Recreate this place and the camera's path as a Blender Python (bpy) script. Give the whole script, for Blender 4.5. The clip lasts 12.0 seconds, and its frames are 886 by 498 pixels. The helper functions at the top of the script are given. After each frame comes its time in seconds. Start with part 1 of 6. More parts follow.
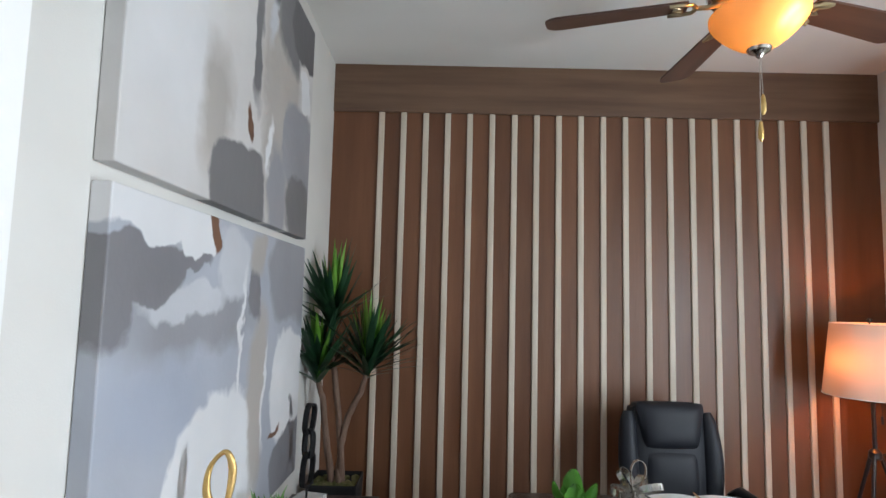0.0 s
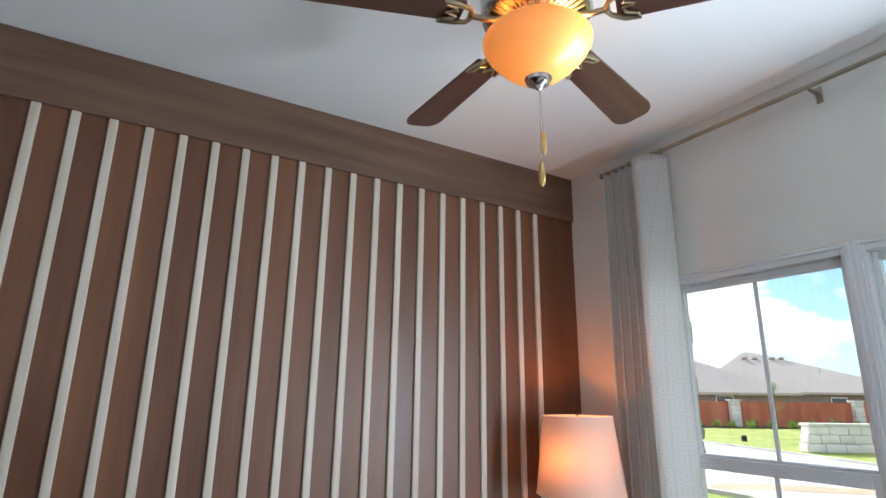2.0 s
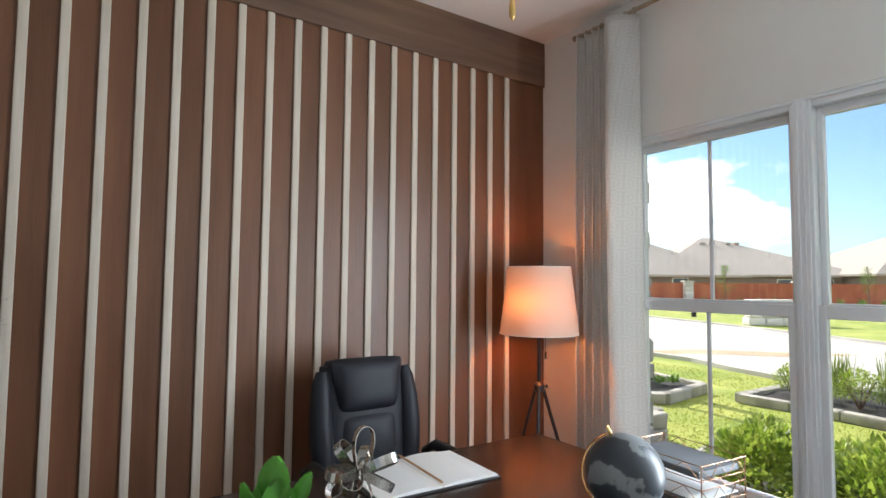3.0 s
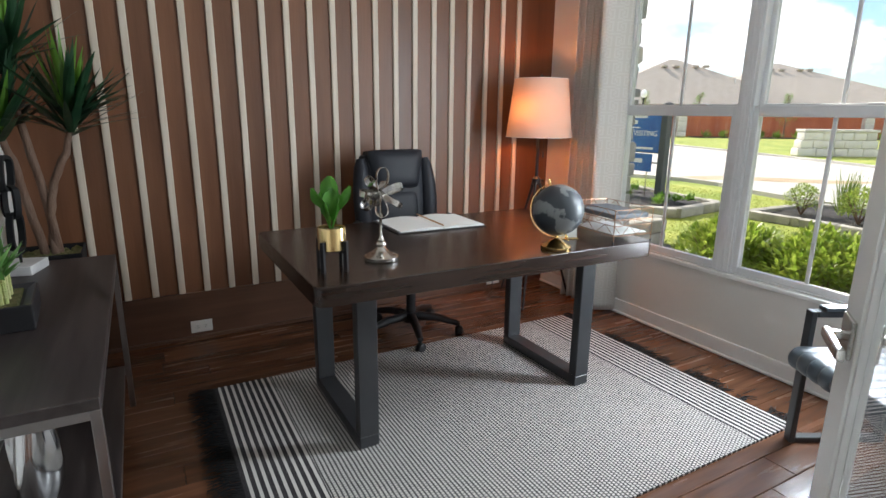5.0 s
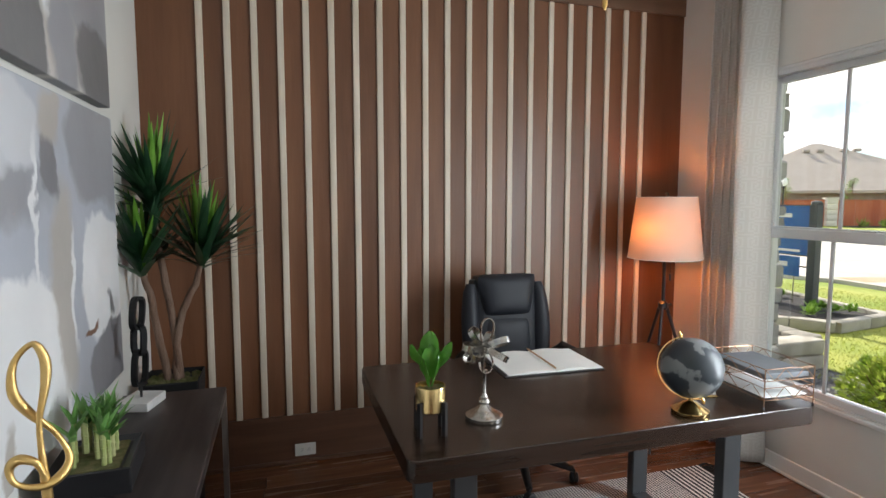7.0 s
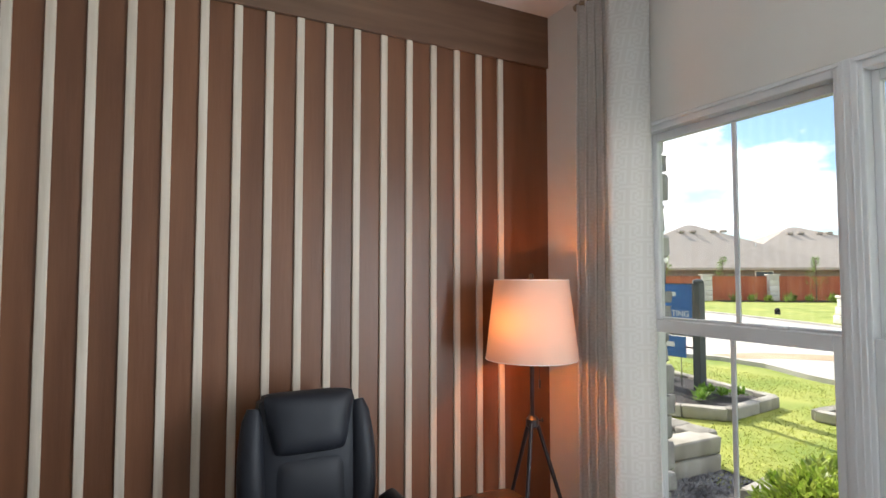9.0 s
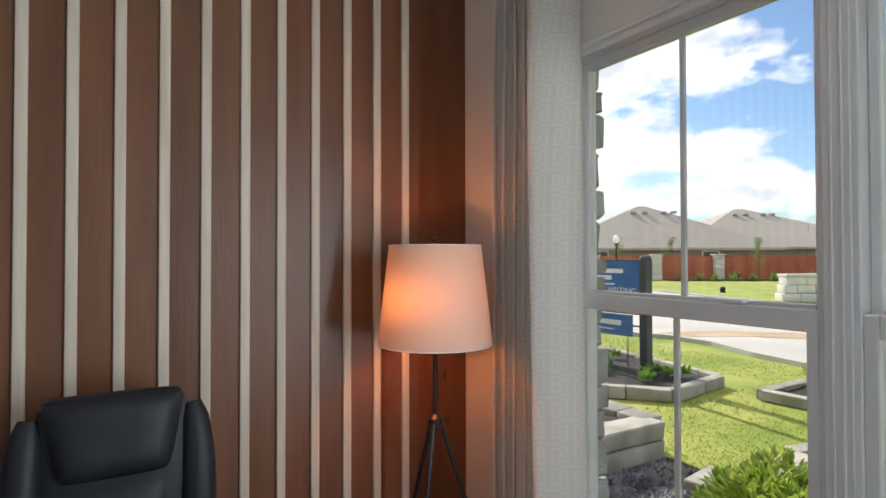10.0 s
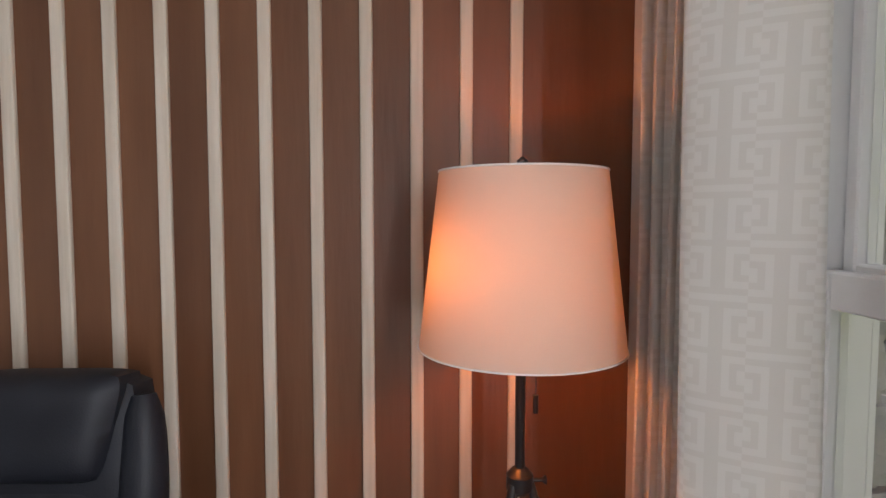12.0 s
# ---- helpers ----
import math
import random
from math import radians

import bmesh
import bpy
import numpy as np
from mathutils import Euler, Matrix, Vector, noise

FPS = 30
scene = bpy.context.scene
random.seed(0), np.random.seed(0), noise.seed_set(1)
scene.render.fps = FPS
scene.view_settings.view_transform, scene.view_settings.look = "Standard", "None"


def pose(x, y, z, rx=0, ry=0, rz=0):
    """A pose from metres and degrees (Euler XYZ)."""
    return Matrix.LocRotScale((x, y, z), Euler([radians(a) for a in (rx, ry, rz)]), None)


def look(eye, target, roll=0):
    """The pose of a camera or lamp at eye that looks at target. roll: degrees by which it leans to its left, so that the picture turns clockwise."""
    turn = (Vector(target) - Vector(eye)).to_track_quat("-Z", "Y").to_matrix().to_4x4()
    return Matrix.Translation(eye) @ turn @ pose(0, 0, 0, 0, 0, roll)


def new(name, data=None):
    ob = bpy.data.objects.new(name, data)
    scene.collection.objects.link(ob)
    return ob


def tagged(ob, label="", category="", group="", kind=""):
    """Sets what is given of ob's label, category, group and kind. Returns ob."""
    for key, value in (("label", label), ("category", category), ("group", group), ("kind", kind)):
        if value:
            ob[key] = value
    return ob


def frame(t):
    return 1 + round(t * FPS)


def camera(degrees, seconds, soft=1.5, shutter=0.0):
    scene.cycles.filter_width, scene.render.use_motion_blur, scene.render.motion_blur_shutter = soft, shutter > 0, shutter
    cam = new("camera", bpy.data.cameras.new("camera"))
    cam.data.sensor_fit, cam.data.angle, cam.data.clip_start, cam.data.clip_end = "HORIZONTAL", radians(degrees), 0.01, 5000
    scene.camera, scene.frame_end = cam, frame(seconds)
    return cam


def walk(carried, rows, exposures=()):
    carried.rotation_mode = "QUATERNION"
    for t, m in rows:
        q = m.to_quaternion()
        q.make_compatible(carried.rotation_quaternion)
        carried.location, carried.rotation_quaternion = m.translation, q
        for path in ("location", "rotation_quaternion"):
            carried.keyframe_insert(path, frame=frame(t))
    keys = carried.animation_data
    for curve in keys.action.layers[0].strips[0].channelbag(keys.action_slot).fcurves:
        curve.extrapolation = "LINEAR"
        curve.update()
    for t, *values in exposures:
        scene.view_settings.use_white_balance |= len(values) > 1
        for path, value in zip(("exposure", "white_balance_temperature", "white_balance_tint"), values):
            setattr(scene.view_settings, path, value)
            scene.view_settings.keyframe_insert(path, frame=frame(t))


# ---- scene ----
cam = camera(78.1, 12.0)

PATH = [
    (0, (-0.014, -0.046, 1.621), (-0.031, 1.946, 1.799), 1.4),
    (0.5, (0.006, 0.149, 1.653), (0.332, 2.091, 2.005), 1.3),
    (1, (-0.031, 0.357, 1.695), (0.587, 2.196, 2.181), 1.1),
    (1.5, (0.008, 0.531, 1.69), (0.849, 2.259, 2.246), 0.9),
    (2, (0.11, 0.695, 1.626), (1.092, 2.357, 2.149), 0.7),
    (2.5, (0.101, 0.718, 1.541), (1.172, 2.37, 1.89), 0.4),
    (3, (0.054, 0.609, 1.448), (1.161, 2.27, 1.569), 0.5),
    (3.5, (0.076, 0.413, 1.402), (1.174, 2.08, 1.278), 0.4),
    (5.3, (-0.247, -0.172, 1.305), (0.648, 1.546, 0.806), 0.6),
    (5.5, (-0.284, -0.189, 1.311), (0.571, 1.549, 0.814), 0.6),
    (6, (-0.297, -0.172, 1.362), (0.449, 1.625, 0.897), 0.4),
    (6.5, (-0.222, -0.058, 1.427), (0.425, 1.8, 1.07), 0.3),
    (7, (-0.062, 0.047, 1.518), (0.511, 1.955, 1.341), -0.0),
    (7.2, (-0.007, 0.087, 1.534), (0.556, 2.002, 1.419), -0.0),
    (9, (0.679, 0.718, 1.555), (1.568, 2.506, 1.655), 0.0),
    (9.5, (0.924, 0.885, 1.499), (1.898, 2.629, 1.582), -0.1),
    (10, (1.187, 1.07, 1.492), (2.21, 2.788, 1.523), -0.1),
    (10.5, (1.513, 1.203, 1.451), (2.505, 2.939, 1.434), 0.0),
    (11, (1.737, 1.397, 1.438), (2.541, 3.227, 1.373), 0.2),
    (11.3, (1.831, 1.539, 1.435), (2.48, 3.429, 1.359), 0.0),
    (11.6, (1.912, 1.632, 1.435), (2.348, 3.583, 1.354), 0.1),
    (12, (2.047, 1.729, 1.44), (2.089, 3.725, 1.326), 0.0),
]
EXPOSURES = [(0.0, 0.90, 6450, 10), (1.0, 0.95, 6300, 10), (2.0, 1.0, 5950, 10), (3.5, 0.95, 6600, 10), (5.5, 0.92, 6600, 10), (7.0, 0.92, 6800, 10), (9.0, 0.95, 6600, 10), (9.5, 0.75, 6700, 10), (10.0, 0.50, 6600, 10),
             (10.5, 0.27, 6300, 10), (11.0, 0.15, 6300, 10), (11.5, 0.20, 6300, 10), (12.0, 0.52, 7000, 19)]
walk(cam, [(t, look(eye, target, roll)) for t, eye, target, roll in PATH], EXPOSURES)

# ---- world, sun, large lights ----
world = bpy.data.worlds.new("world")
scene.world = world
world.use_nodes = True
wn, wl = world.node_tree.nodes, world.node_tree.links
wn.clear()
w_out, w_bg, w_sky = wn.new("ShaderNodeOutputWorld"), wn.new("ShaderNodeBackground"), wn.new("ShaderNodeTexSky")
w_sky.sky_type, w_sky.sun_disc = "NISHITA", False
SUN_ELEV, SUN_AZ = radians(36), radians(80)      # azimuth from +x towards +y
w_sky.sun_elevation, w_sky.sun_rotation = SUN_ELEV, radians(90) - SUN_AZ
w_tc, w_map, w_noise, w_ramp, w_mix = wn.new("ShaderNodeTexCoord"), wn.new("ShaderNodeMapping"), wn.new("ShaderNodeTexNoise"), wn.new("ShaderNodeValToRGB"), wn.new("ShaderNodeMix")
w_map.inputs["Scale"].default_value = (2.6, 2.6, 5.0)
w_map.inputs["Location"].default_value = (0.35, 0.1, 0.0)
w_noise.inputs["Scale"].default_value, w_noise.inputs["Detail"].default_value, w_noise.inputs["Roughness"].default_value = 1.7, 9.0, 0.55
w_ramp.color_ramp.elements[0].position, w_ramp.color_ramp.elements[1].position = 0.445, 0.525
w_noise2, w_ramp2 = wn.new("ShaderNodeTexNoise"), wn.new("ShaderNodeValToRGB")
w_noise2.inputs["Scale"].default_value, w_noise2.inputs["Detail"].default_value = 3.1, 5.0
w_ramp2.color_ramp.elements[0].position, w_ramp2.color_ramp.elements[1].position = 0.35, 0.62
w_ramp2.color_ramp.elements[0].color, w_ramp2.color_ramp.elements[1].color = (6.6, 7.1, 7.9, 1), (13.0, 13.0, 12.8, 1)
w_mix.data_type = "RGBA"
wl.new(w_tc.outputs["Generated"], w_map.inputs["Vector"])
wl.new(w_map.outputs["Vector"], w_noise.inputs["Vector"])
wl.new(w_map.outputs["Vector"], w_noise2.inputs["Vector"])
wl.new(w_noise.outputs["Fac"], w_ramp.inputs["Fac"])
wl.new(w_noise2.outputs["Fac"], w_ramp2.inputs["Fac"])
wl.new(w_ramp.outputs["Color"], w_mix.inputs["Factor"])
w_tint = wn.new("ShaderNodeMix")
w_tint.data_type, w_tint.blend_type = "RGBA", "MULTIPLY"
w_tint.inputs["Factor"].default_value, w_tint.inputs["B"].default_value = 1.0, (0.84, 1.03, 1.20, 1)
wl.new(w_sky.outputs["Color"], w_tint.inputs["A"])
wl.new(w_tint.outputs["Result"], w_mix.inputs["A"])
wl.new(w_ramp2.outputs["Color"], w_mix.inputs["B"])
wl.new(w_mix.outputs["Result"], w_bg.inputs["Color"])
w_bg.inputs["Strength"].default_value = 0.115
wl.new(w_bg.outputs["Background"], w_out.inputs["Surface"])


def lamp(name, kind, m, energy, color=(1, 1, 1), size=0.1, size_y=0.0):
    data = bpy.data.lights.new(name, kind)
    data.energy, data.color = energy, color
    if kind == "AREA":
        data.shape, data.size, data.size_y = "RECTANGLE", size, size_y
    elif kind == "SUN":
        data.angle = size
    else:
        data.shadow_soft_size = size
    ob = new(name, data)
    ob.matrix_world = m
    return ob


sun_way = Vector((math.cos(SUN_AZ) * math.cos(SUN_ELEV), math.sin(SUN_AZ) * math.cos(SUN_ELEV), math.sin(SUN_ELEV)))
lamp("sun", "SUN", look(sun_way * 30, (0, 0, 0)), 5.0, (1.0, 0.94, 0.84), radians(0.5))
# the sky's light, in the opening of the second window unit
lamp("window_daylight", "AREA", look((2.597, 0.985, 1.36), (1.0, 0.985, 1.36)), 42, (0.80, 0.90, 1.0), 0.23, 1.6)
# added strip lamp beside the curtain, in the first unit, to brighten its leading panel
lamp("curtain_fill", "AREA", look((2.598, 2.530, 1.36), (1.0, 2.530, 1.36)), 1.5, (0.90, 0.95, 1.0), 0.016, 1.7)
# added lamp in the unseen hall behind the glass doors, brightens the left wall
lamp("hall_fill", "AREA", look((2.0, -1.9, 1.55), (-0.6, 0.7, 1.5)), 31, (0.90, 0.95, 1.0), 1.3, 1.9)
FAN = Vector((1.0, 1.70, 0.0))
lamp("fan_bulb", "POINT", pose(FAN.x + 0.058, FAN.y - 0.074, 2.545), 5.0, (1.0, 0.54, 0.18), 0.020)
LAMP = Vector((2.241, 2.90, 0.0))
lamp("floor_lamp_bulb", "POINT", pose(LAMP.x - 0.095, LAMP.y - 0.035, 1.335), 5.2, (1.0, 0.28, 0.052), 0.035)


# ---- materials ----
def material(name, c1, c2=None, rough=0.5, metal=0.0, scale=(6, 6, 6), noise_scale=1.0, detail=4.0, bump=0.0, bump_scale=60.0,
             spread=(0.35, 0.65), rand=0.0, coat=0.0, rough_var=0.0, spec=0.5, vec="Object"):
    m = bpy.data.materials.new(name)
    m.use_nodes = True
    n, l = m.node_tree.nodes, m.node_tree.links
    b = n["Principled BSDF"]
    b.inputs["Roughness"].default_value, b.inputs["Metallic"].default_value = rough, metal
    b.inputs["Coat Weight"].default_value, b.inputs["Specular IOR Level"].default_value = coat, spec
    c2 = c2 or tuple(v * 0.86 for v in c1)
    tc, mp, nz, rp = n.new("ShaderNodeTexCoord"), n.new("ShaderNodeMapping"), n.new("ShaderNodeTexNoise"), n.new("ShaderNodeValToRGB")
    mp.inputs["Scale"].default_value = scale
    nz.inputs["Scale"].default_value, nz.inputs["Detail"].default_value = noise_scale, detail
    rp.color_ramp.elements[0].position, rp.color_ramp.elements[1].position = spread
    rp.color_ramp.elements[0].color, rp.color_ramp.elements[1].color = (*c1, 1), (*c2, 1)
    l.new(tc.outputs[vec], mp.inputs["Vector"])
    info = n.new("ShaderNodeObjectInfo")
    add = n.new("ShaderNodeVectorMath")
    mul = n.new("ShaderNodeMath")
    mul.operation, mul.inputs[1].default_value = "MULTIPLY", 37.0
    l.new(info.outputs["Random"], mul.inputs[0])
    l.new(mp.outputs["Vector"], add.inputs[0])
    l.new(mul.outputs[0], add.inputs[1])
    l.new(add.outputs[0], nz.inputs["Vector"])
    l.new(nz.outputs["Fac"], rp.inputs["Fac"])
    col = rp.outputs["Color"]
    if rand:
        hsv, mr = n.new("ShaderNodeHueSaturation"), n.new("ShaderNodeMapRange")
        mr.inputs["To Min"].default_value, mr.inputs["To Max"].default_value = 1 - rand, 1 + rand
        l.new(info.outputs["Random"], mr.inputs["Value"])
        l.new(mr.outputs["Result"], hsv.inputs["Value"])
        l.new(col, hsv.inputs["Color"])
        col = hsv.outputs["Color"]
    l.new(col, b.inputs["Base Color"])
    if rough_var:
        mr2 = n.new("ShaderNodeMapRange")
        mr2.inputs["To Min"].default_value, mr2.inputs["To Max"].default_value = rough - rough_var, rough + rough_var
        l.new(nz.outputs["Fac"], mr2.inputs["Value"])
        l.new(mr2.outputs["Result"], b.inputs["Roughness"])
    if bump:
        nb, bp = n.new("ShaderNodeTexNoise"), n.new("ShaderNodeBump")
        nb.inputs["Scale"].default_value, nb.inputs["Detail"].default_value = bump_scale, 3.0
        bp.inputs["Strength"].default_value, bp.inputs["Distance"].default_value = bump, 0.01
        l.new(add.outputs[0], nb.inputs["Vector"])
        l.new(nb.outputs["Fac"], bp.inputs["Height"])
        l.new(bp.outputs["Normal"], b.inputs["Normal"])
    return m


M = {}
M["panel"] = material("stained_panel", (0.122, 0.047, 0.021), (0.180, 0.075, 0.035), 0.42, scale=(8, 8, 0.8), noise_scale=1.5, detail=6, bump=0.12, bump_scale=8, spread=(0.3, 0.72), rand=0.13, rough_var=0.1)
M["panel_h"] = material("stained_plank", (0.115, 0.062, 0.038), (0.20, 0.115, 0.07), 0.45, scale=(0.9, 14, 12), noise_scale=1.5, detail=7, bump=0.12, bump_scale=8, spread=(0.3, 0.72), rand=0.05)
M["base_h"] = material("dark_stained_plank", (0.075, 0.032, 0.018), (0.13, 0.06, 0.035), 0.4, scale=(0.9, 14, 12), noise_scale=1.5, detail=7, bump=0.1, bump_scale=8, rand=0.05)
M["slat"] = material("limewashed_slat", (0.57, 0.49, 0.39), (0.67, 0.59, 0.49), 0.55, scale=(20, 20, 1.2), noise_scale=2, bump=0.1, bump_scale=10, rand=0.04)
M["wall"] = material("greige_paint", (0.66, 0.645, 0.61), (0.69, 0.675, 0.64), 0.75, scale=(3, 3, 3), bump=0.06, bump_scale=90)
M["ceiling"] = material("ceiling_paint", (0.78, 0.77, 0.74), (0.80, 0.79, 0.76), 0.85, scale=(3, 3, 3), bump=0.10, bump_scale=70)
M["trim"] = material("white_gloss_paint", (0.78, 0.78, 0.76), (0.82, 0.82, 0.80), 0.35, scale=(4, 4, 4), bump=0.03, bump_scale=40)
M["floor"] = material("hand_scraped_floor", (0.075, 0.030, 0.015), (0.19, 0.080, 0.040), 0.25, scale=(1.3, 16, 16), noise_scale=1.6, detail=7, bump=0.12, bump_scale=5, spread=(0.28, 0.75), rand=0.28, rough_var=0.10)
M["gap"] = material("floor_gap", (0.015, 0.008, 0.005), None, 0.9)
M["vinyl"] = material("window_vinyl", (0.68, 0.69, 0.70), (0.72, 0.73, 0.74), 0.4, scale=(5, 5, 5))
M["espresso"] = material("espresso_wood", (0.017, 0.009, 0.006), (0.034, 0.018, 0.012), 0.25, scale=(1.2, 22, 22), noise_scale=1.6, detail=6, bump=0.012, bump_scale=10, rough_var=0.04)
M["console_wood"] = material("grey_brown_veneer", (0.024, 0.018, 0.018), (0.052, 0.041, 0.040), 0.38, scale=(18, 1.4, 18), noise_scale=1.6, detail=6, bump=0.04, bump_scale=10)
M["steel"] = material("black_powder_steel", (0.030, 0.032, 0.036), (0.04, 0.042, 0.046), 0.42, metal=0.0, bump=0.03, bump_scale=200, spec=0.6)
M["black"] = material("black_lacquer", (0.012, 0.012, 0.014), (0.02, 0.02, 0.022), 0.35)
M["black_matte"] = material("black_matte", (0.007, 0.007, 0.008), (0.013, 0.013, 0.014), 0.65, spec=0.3, bump=0.1, bump_scale=80)
M["leather"] = material("black_leather", (0.012, 0.013, 0.018), (0.018, 0.020, 0.026), 0.50, spec=0.3, scale=(5, 5, 5), bump=0.12, bump_scale=55, rough_var=0.06)
M["blue_leather"] = material("charcoal_leather", (0.065, 0.082, 0.095), (0.095, 0.115, 0.135), 0.38, scale=(5, 5, 5), bump=0.10, bump_scale=60)
M["plastic"] = material("black_plastic", (0.014, 0.014, 0.016), None, 0.45)
M["stand_black"] = material("matt_black_wood", (0.006, 0.006, 0.007), (0.012, 0.011, 0.011), 0.6, spec=0.25)
M["pot_gold"] = material("gold_plated_ceramic", (0.88, 0.66, 0.32), (0.80, 0.57, 0.25), 0.24, metal=1.0)
M["chrome"] = material("chrome", (0.80, 0.80, 0.80), (0.70, 0.70, 0.70), 0.12, metal=1.0)
M["nickel"] = material("brushed_nickel", (0.62, 0.60, 0.56), (0.50, 0.48, 0.45), 0.20, metal=1.0, scale=(3, 3, 60), noise_scale=2)
M["gold"] = material("polished_gold", (0.80, 0.58, 0.26), (0.70, 0.48, 0.19), 0.16, metal=1.0)
M["leaf_gold"] = material("gold_leaf", (0.62, 0.40, 0.14), (0.78, 0.54, 0.22), 0.33, metal=1.0, scale=(20, 20, 20), bump=0.2, bump_scale=30)
M["brass"] = material("antique_brass", (0.46, 0.38, 0.24), (0.36, 0.30, 0.19), 0.32, metal=1.0)
M["paper"] = material("paper", (0.80, 0.80, 0.78), (0.84, 0.84, 0.82), 0.8)
M["white"] = material("white_plastic", (0.76, 0.76, 0.74), None, 0.4)
M["marble"] = material("white_marble", (0.78, 0.78, 0.77), (0.55, 0.55, 0.56), 0.25, scale=(9, 9, 9), detail=8, spread=(0.45, 0.75))
M["outlet"] = material("outlet_plate", (0.74, 0.73, 0.70), None, 0.4)
M["rod"] = material("curtain_rod_metal", (0.45, 0.40, 0.30), (0.36, 0.32, 0.24), 0.35, metal=1.0)


# ---- building blocks ----
def box(bm, x0, x1, y0, y1, z0, z1, bevel=0.0, seg=1):
    made = bmesh.ops.create_cube(bm, size=1.0)
    vs = made["verts"]
    for v in vs:
        v.co = Vector((x0 + (v.co.x + 0.5) * (x1 - x0), y0 + (v.co.y + 0.5) * (y1 - y0), z0 + (v.co.z + 0.5) * (z1 - z0)))
    if bevel:
        es = list({e for v in vs for e in v.link_edges})
        bmesh.ops.bevel(bm, geom=es, offset=bevel, segments=seg, affect="EDGES", profile=0.5)
    return bm


def boxes(*specs, bevel=0.0, seg=1):
    bm = bmesh.new()
    for s in specs:
        box(bm, *s, bevel=bevel, seg=seg)
    return bm


def lathe(profile, n=32, bm=None, centre=(0, 0, 0)):
    """A turned body about z, from (radius, height) pairs."""
    bm = bm or bmesh.new()
    c = Vector(centre)
    rings = []
    for r, z in profile:
        rings.append([bm.verts.new(c + Vector((max(r, 1e-4) * math.cos(2 * math.pi * i / n), max(r, 1e-4) * math.sin(2 * math.pi * i / n), z))) for i in range(n)])
    for a, b in zip(rings, rings[1:]):
        for i in range(n):
            bm.faces.new((a[i], a[(i + 1) % n], b[(i + 1) % n], b[i]))
    if profile[0][0] > 1e-3:
        bm.faces.new(rings[0][::-1])
    if profile[-1][0] > 1e-3:
        bm.faces.new(rings[-1])
    return bm


def tube(points, radius, n=8, bm=None, closed=False, flat=None):
    """A round or flat bar swept along points; radius: one number or one for each point; flat: (width, thickness, fixed side axis)."""
    bm = bm or bmesh.new()
    pts = [Vector(p) for p in points]
    k = len(pts)
    rad = radius if isinstance(radius, (list, tuple)) else [radius] * k
    rings = []
    side = None
    for i, p in enumerate(pts):
        a = pts[(i - 1) % k] if (closed or i > 0) else p
        b = pts[(i + 1) % k] if (closed or i < k - 1) else p
        d = (b - a).normalized()
        if flat:
            s = Vector(flat[2]).normalized()
            s = (s - d * s.dot(d)).normalized()
        else:
            if side is None:
                side = d.orthogonal().normalized()
            s = (side - d * side.dot(d)).normalized()
            side = s
        u = d.cross(s)
        if flat:
            w, h = flat[0] / 2, flat[1] / 2
            rings.append([bm.verts.new(p + s * x + u * y) for x, y in ((w, h), (-w, h), (-w, -h), (w, -h))])
        else:
            rings.append([bm.verts.new(p + (s * math.cos(2 * math.pi * j / n) + u * math.sin(2 * math.pi * j / n)) * rad[i]) for j in range(n)])
    m = len(rings[0])
    for i in range(k if closed else k - 1):
        a, b = rings[i], rings[(i + 1) % k]
        for j in range(m):
            bm.faces.new((a[j], a[(j + 1) % m], b[(j + 1) % m], b[j]))
    if not closed:
        bm.faces.new(rings[0][::-1])
        bm.faces.new(rings[-1])
    return bm


def mesh_of(name, bm, smooth=False):
    bmesh.ops.recalc_face_normals(bm, faces=bm.faces)
    me = bpy.data.meshes.new(name)
    bm.to_mesh(me)
    bm.free()
    if smooth:
        for p in me.polygons:
            p.use_smooth = True
        me.set_sharp_from_angle(angle=radians(38))
    return me


def part(name, bm, mat, parent=None, label="", smooth=False, at=None):
    me = mesh_of(name, bm, smooth)
    me.materials.append(M[mat] if isinstance(mat, str) else mat)
    ob = new(name, me)
    ob.parent = parent
    if at is not None:
        ob.matrix_basis = at
    if label:
        ob["label"] = label
    return ob


def thing(name, label, category, at=(0, 0, 0), turn=0.0, group=""):
    return tagged(placed(new(name), at, turn), label, category, group)


def placed(ob, at, turn=0.0):
    ob.matrix_basis = pose(*at, 0, 0, turn)
    return ob


def setting(ob, label, category):
    return tagged(ob, label, category, kind="structure")


# ---- the large structure ----
XL, XR, YB, YF, H = -0.735, 2.60, 3.238, 0.0, 3.05
rnd = random.Random(4)

floor = setting(part("floor", boxes((-3.4, XR + 0.16, -3.0, YB + 0.15, -0.12, -0.012)), "gap"), "dark reddish hand-scraped wood plank floor", "floor")
ceiling = setting(part("ceiling", boxes((-3.4, XR + 0.16, -3.0, YB + 0.15, H, H + 0.12)), "ceiling"), "smooth off-white painted ceiling", "ceiling")
wall_west = setting(part("wall_west", boxes((XL - 0.12, XL, 0.0, YB + 0.15, -0.012, H)), "wall"), "plain light greige painted wall", "wall")
wall_north = setting(part("wall_north", boxes((XL, XR, YB, YB + 0.15, -0.012, H)), "panel"), "accent wall of brown stained boards with pale slats", "wall")
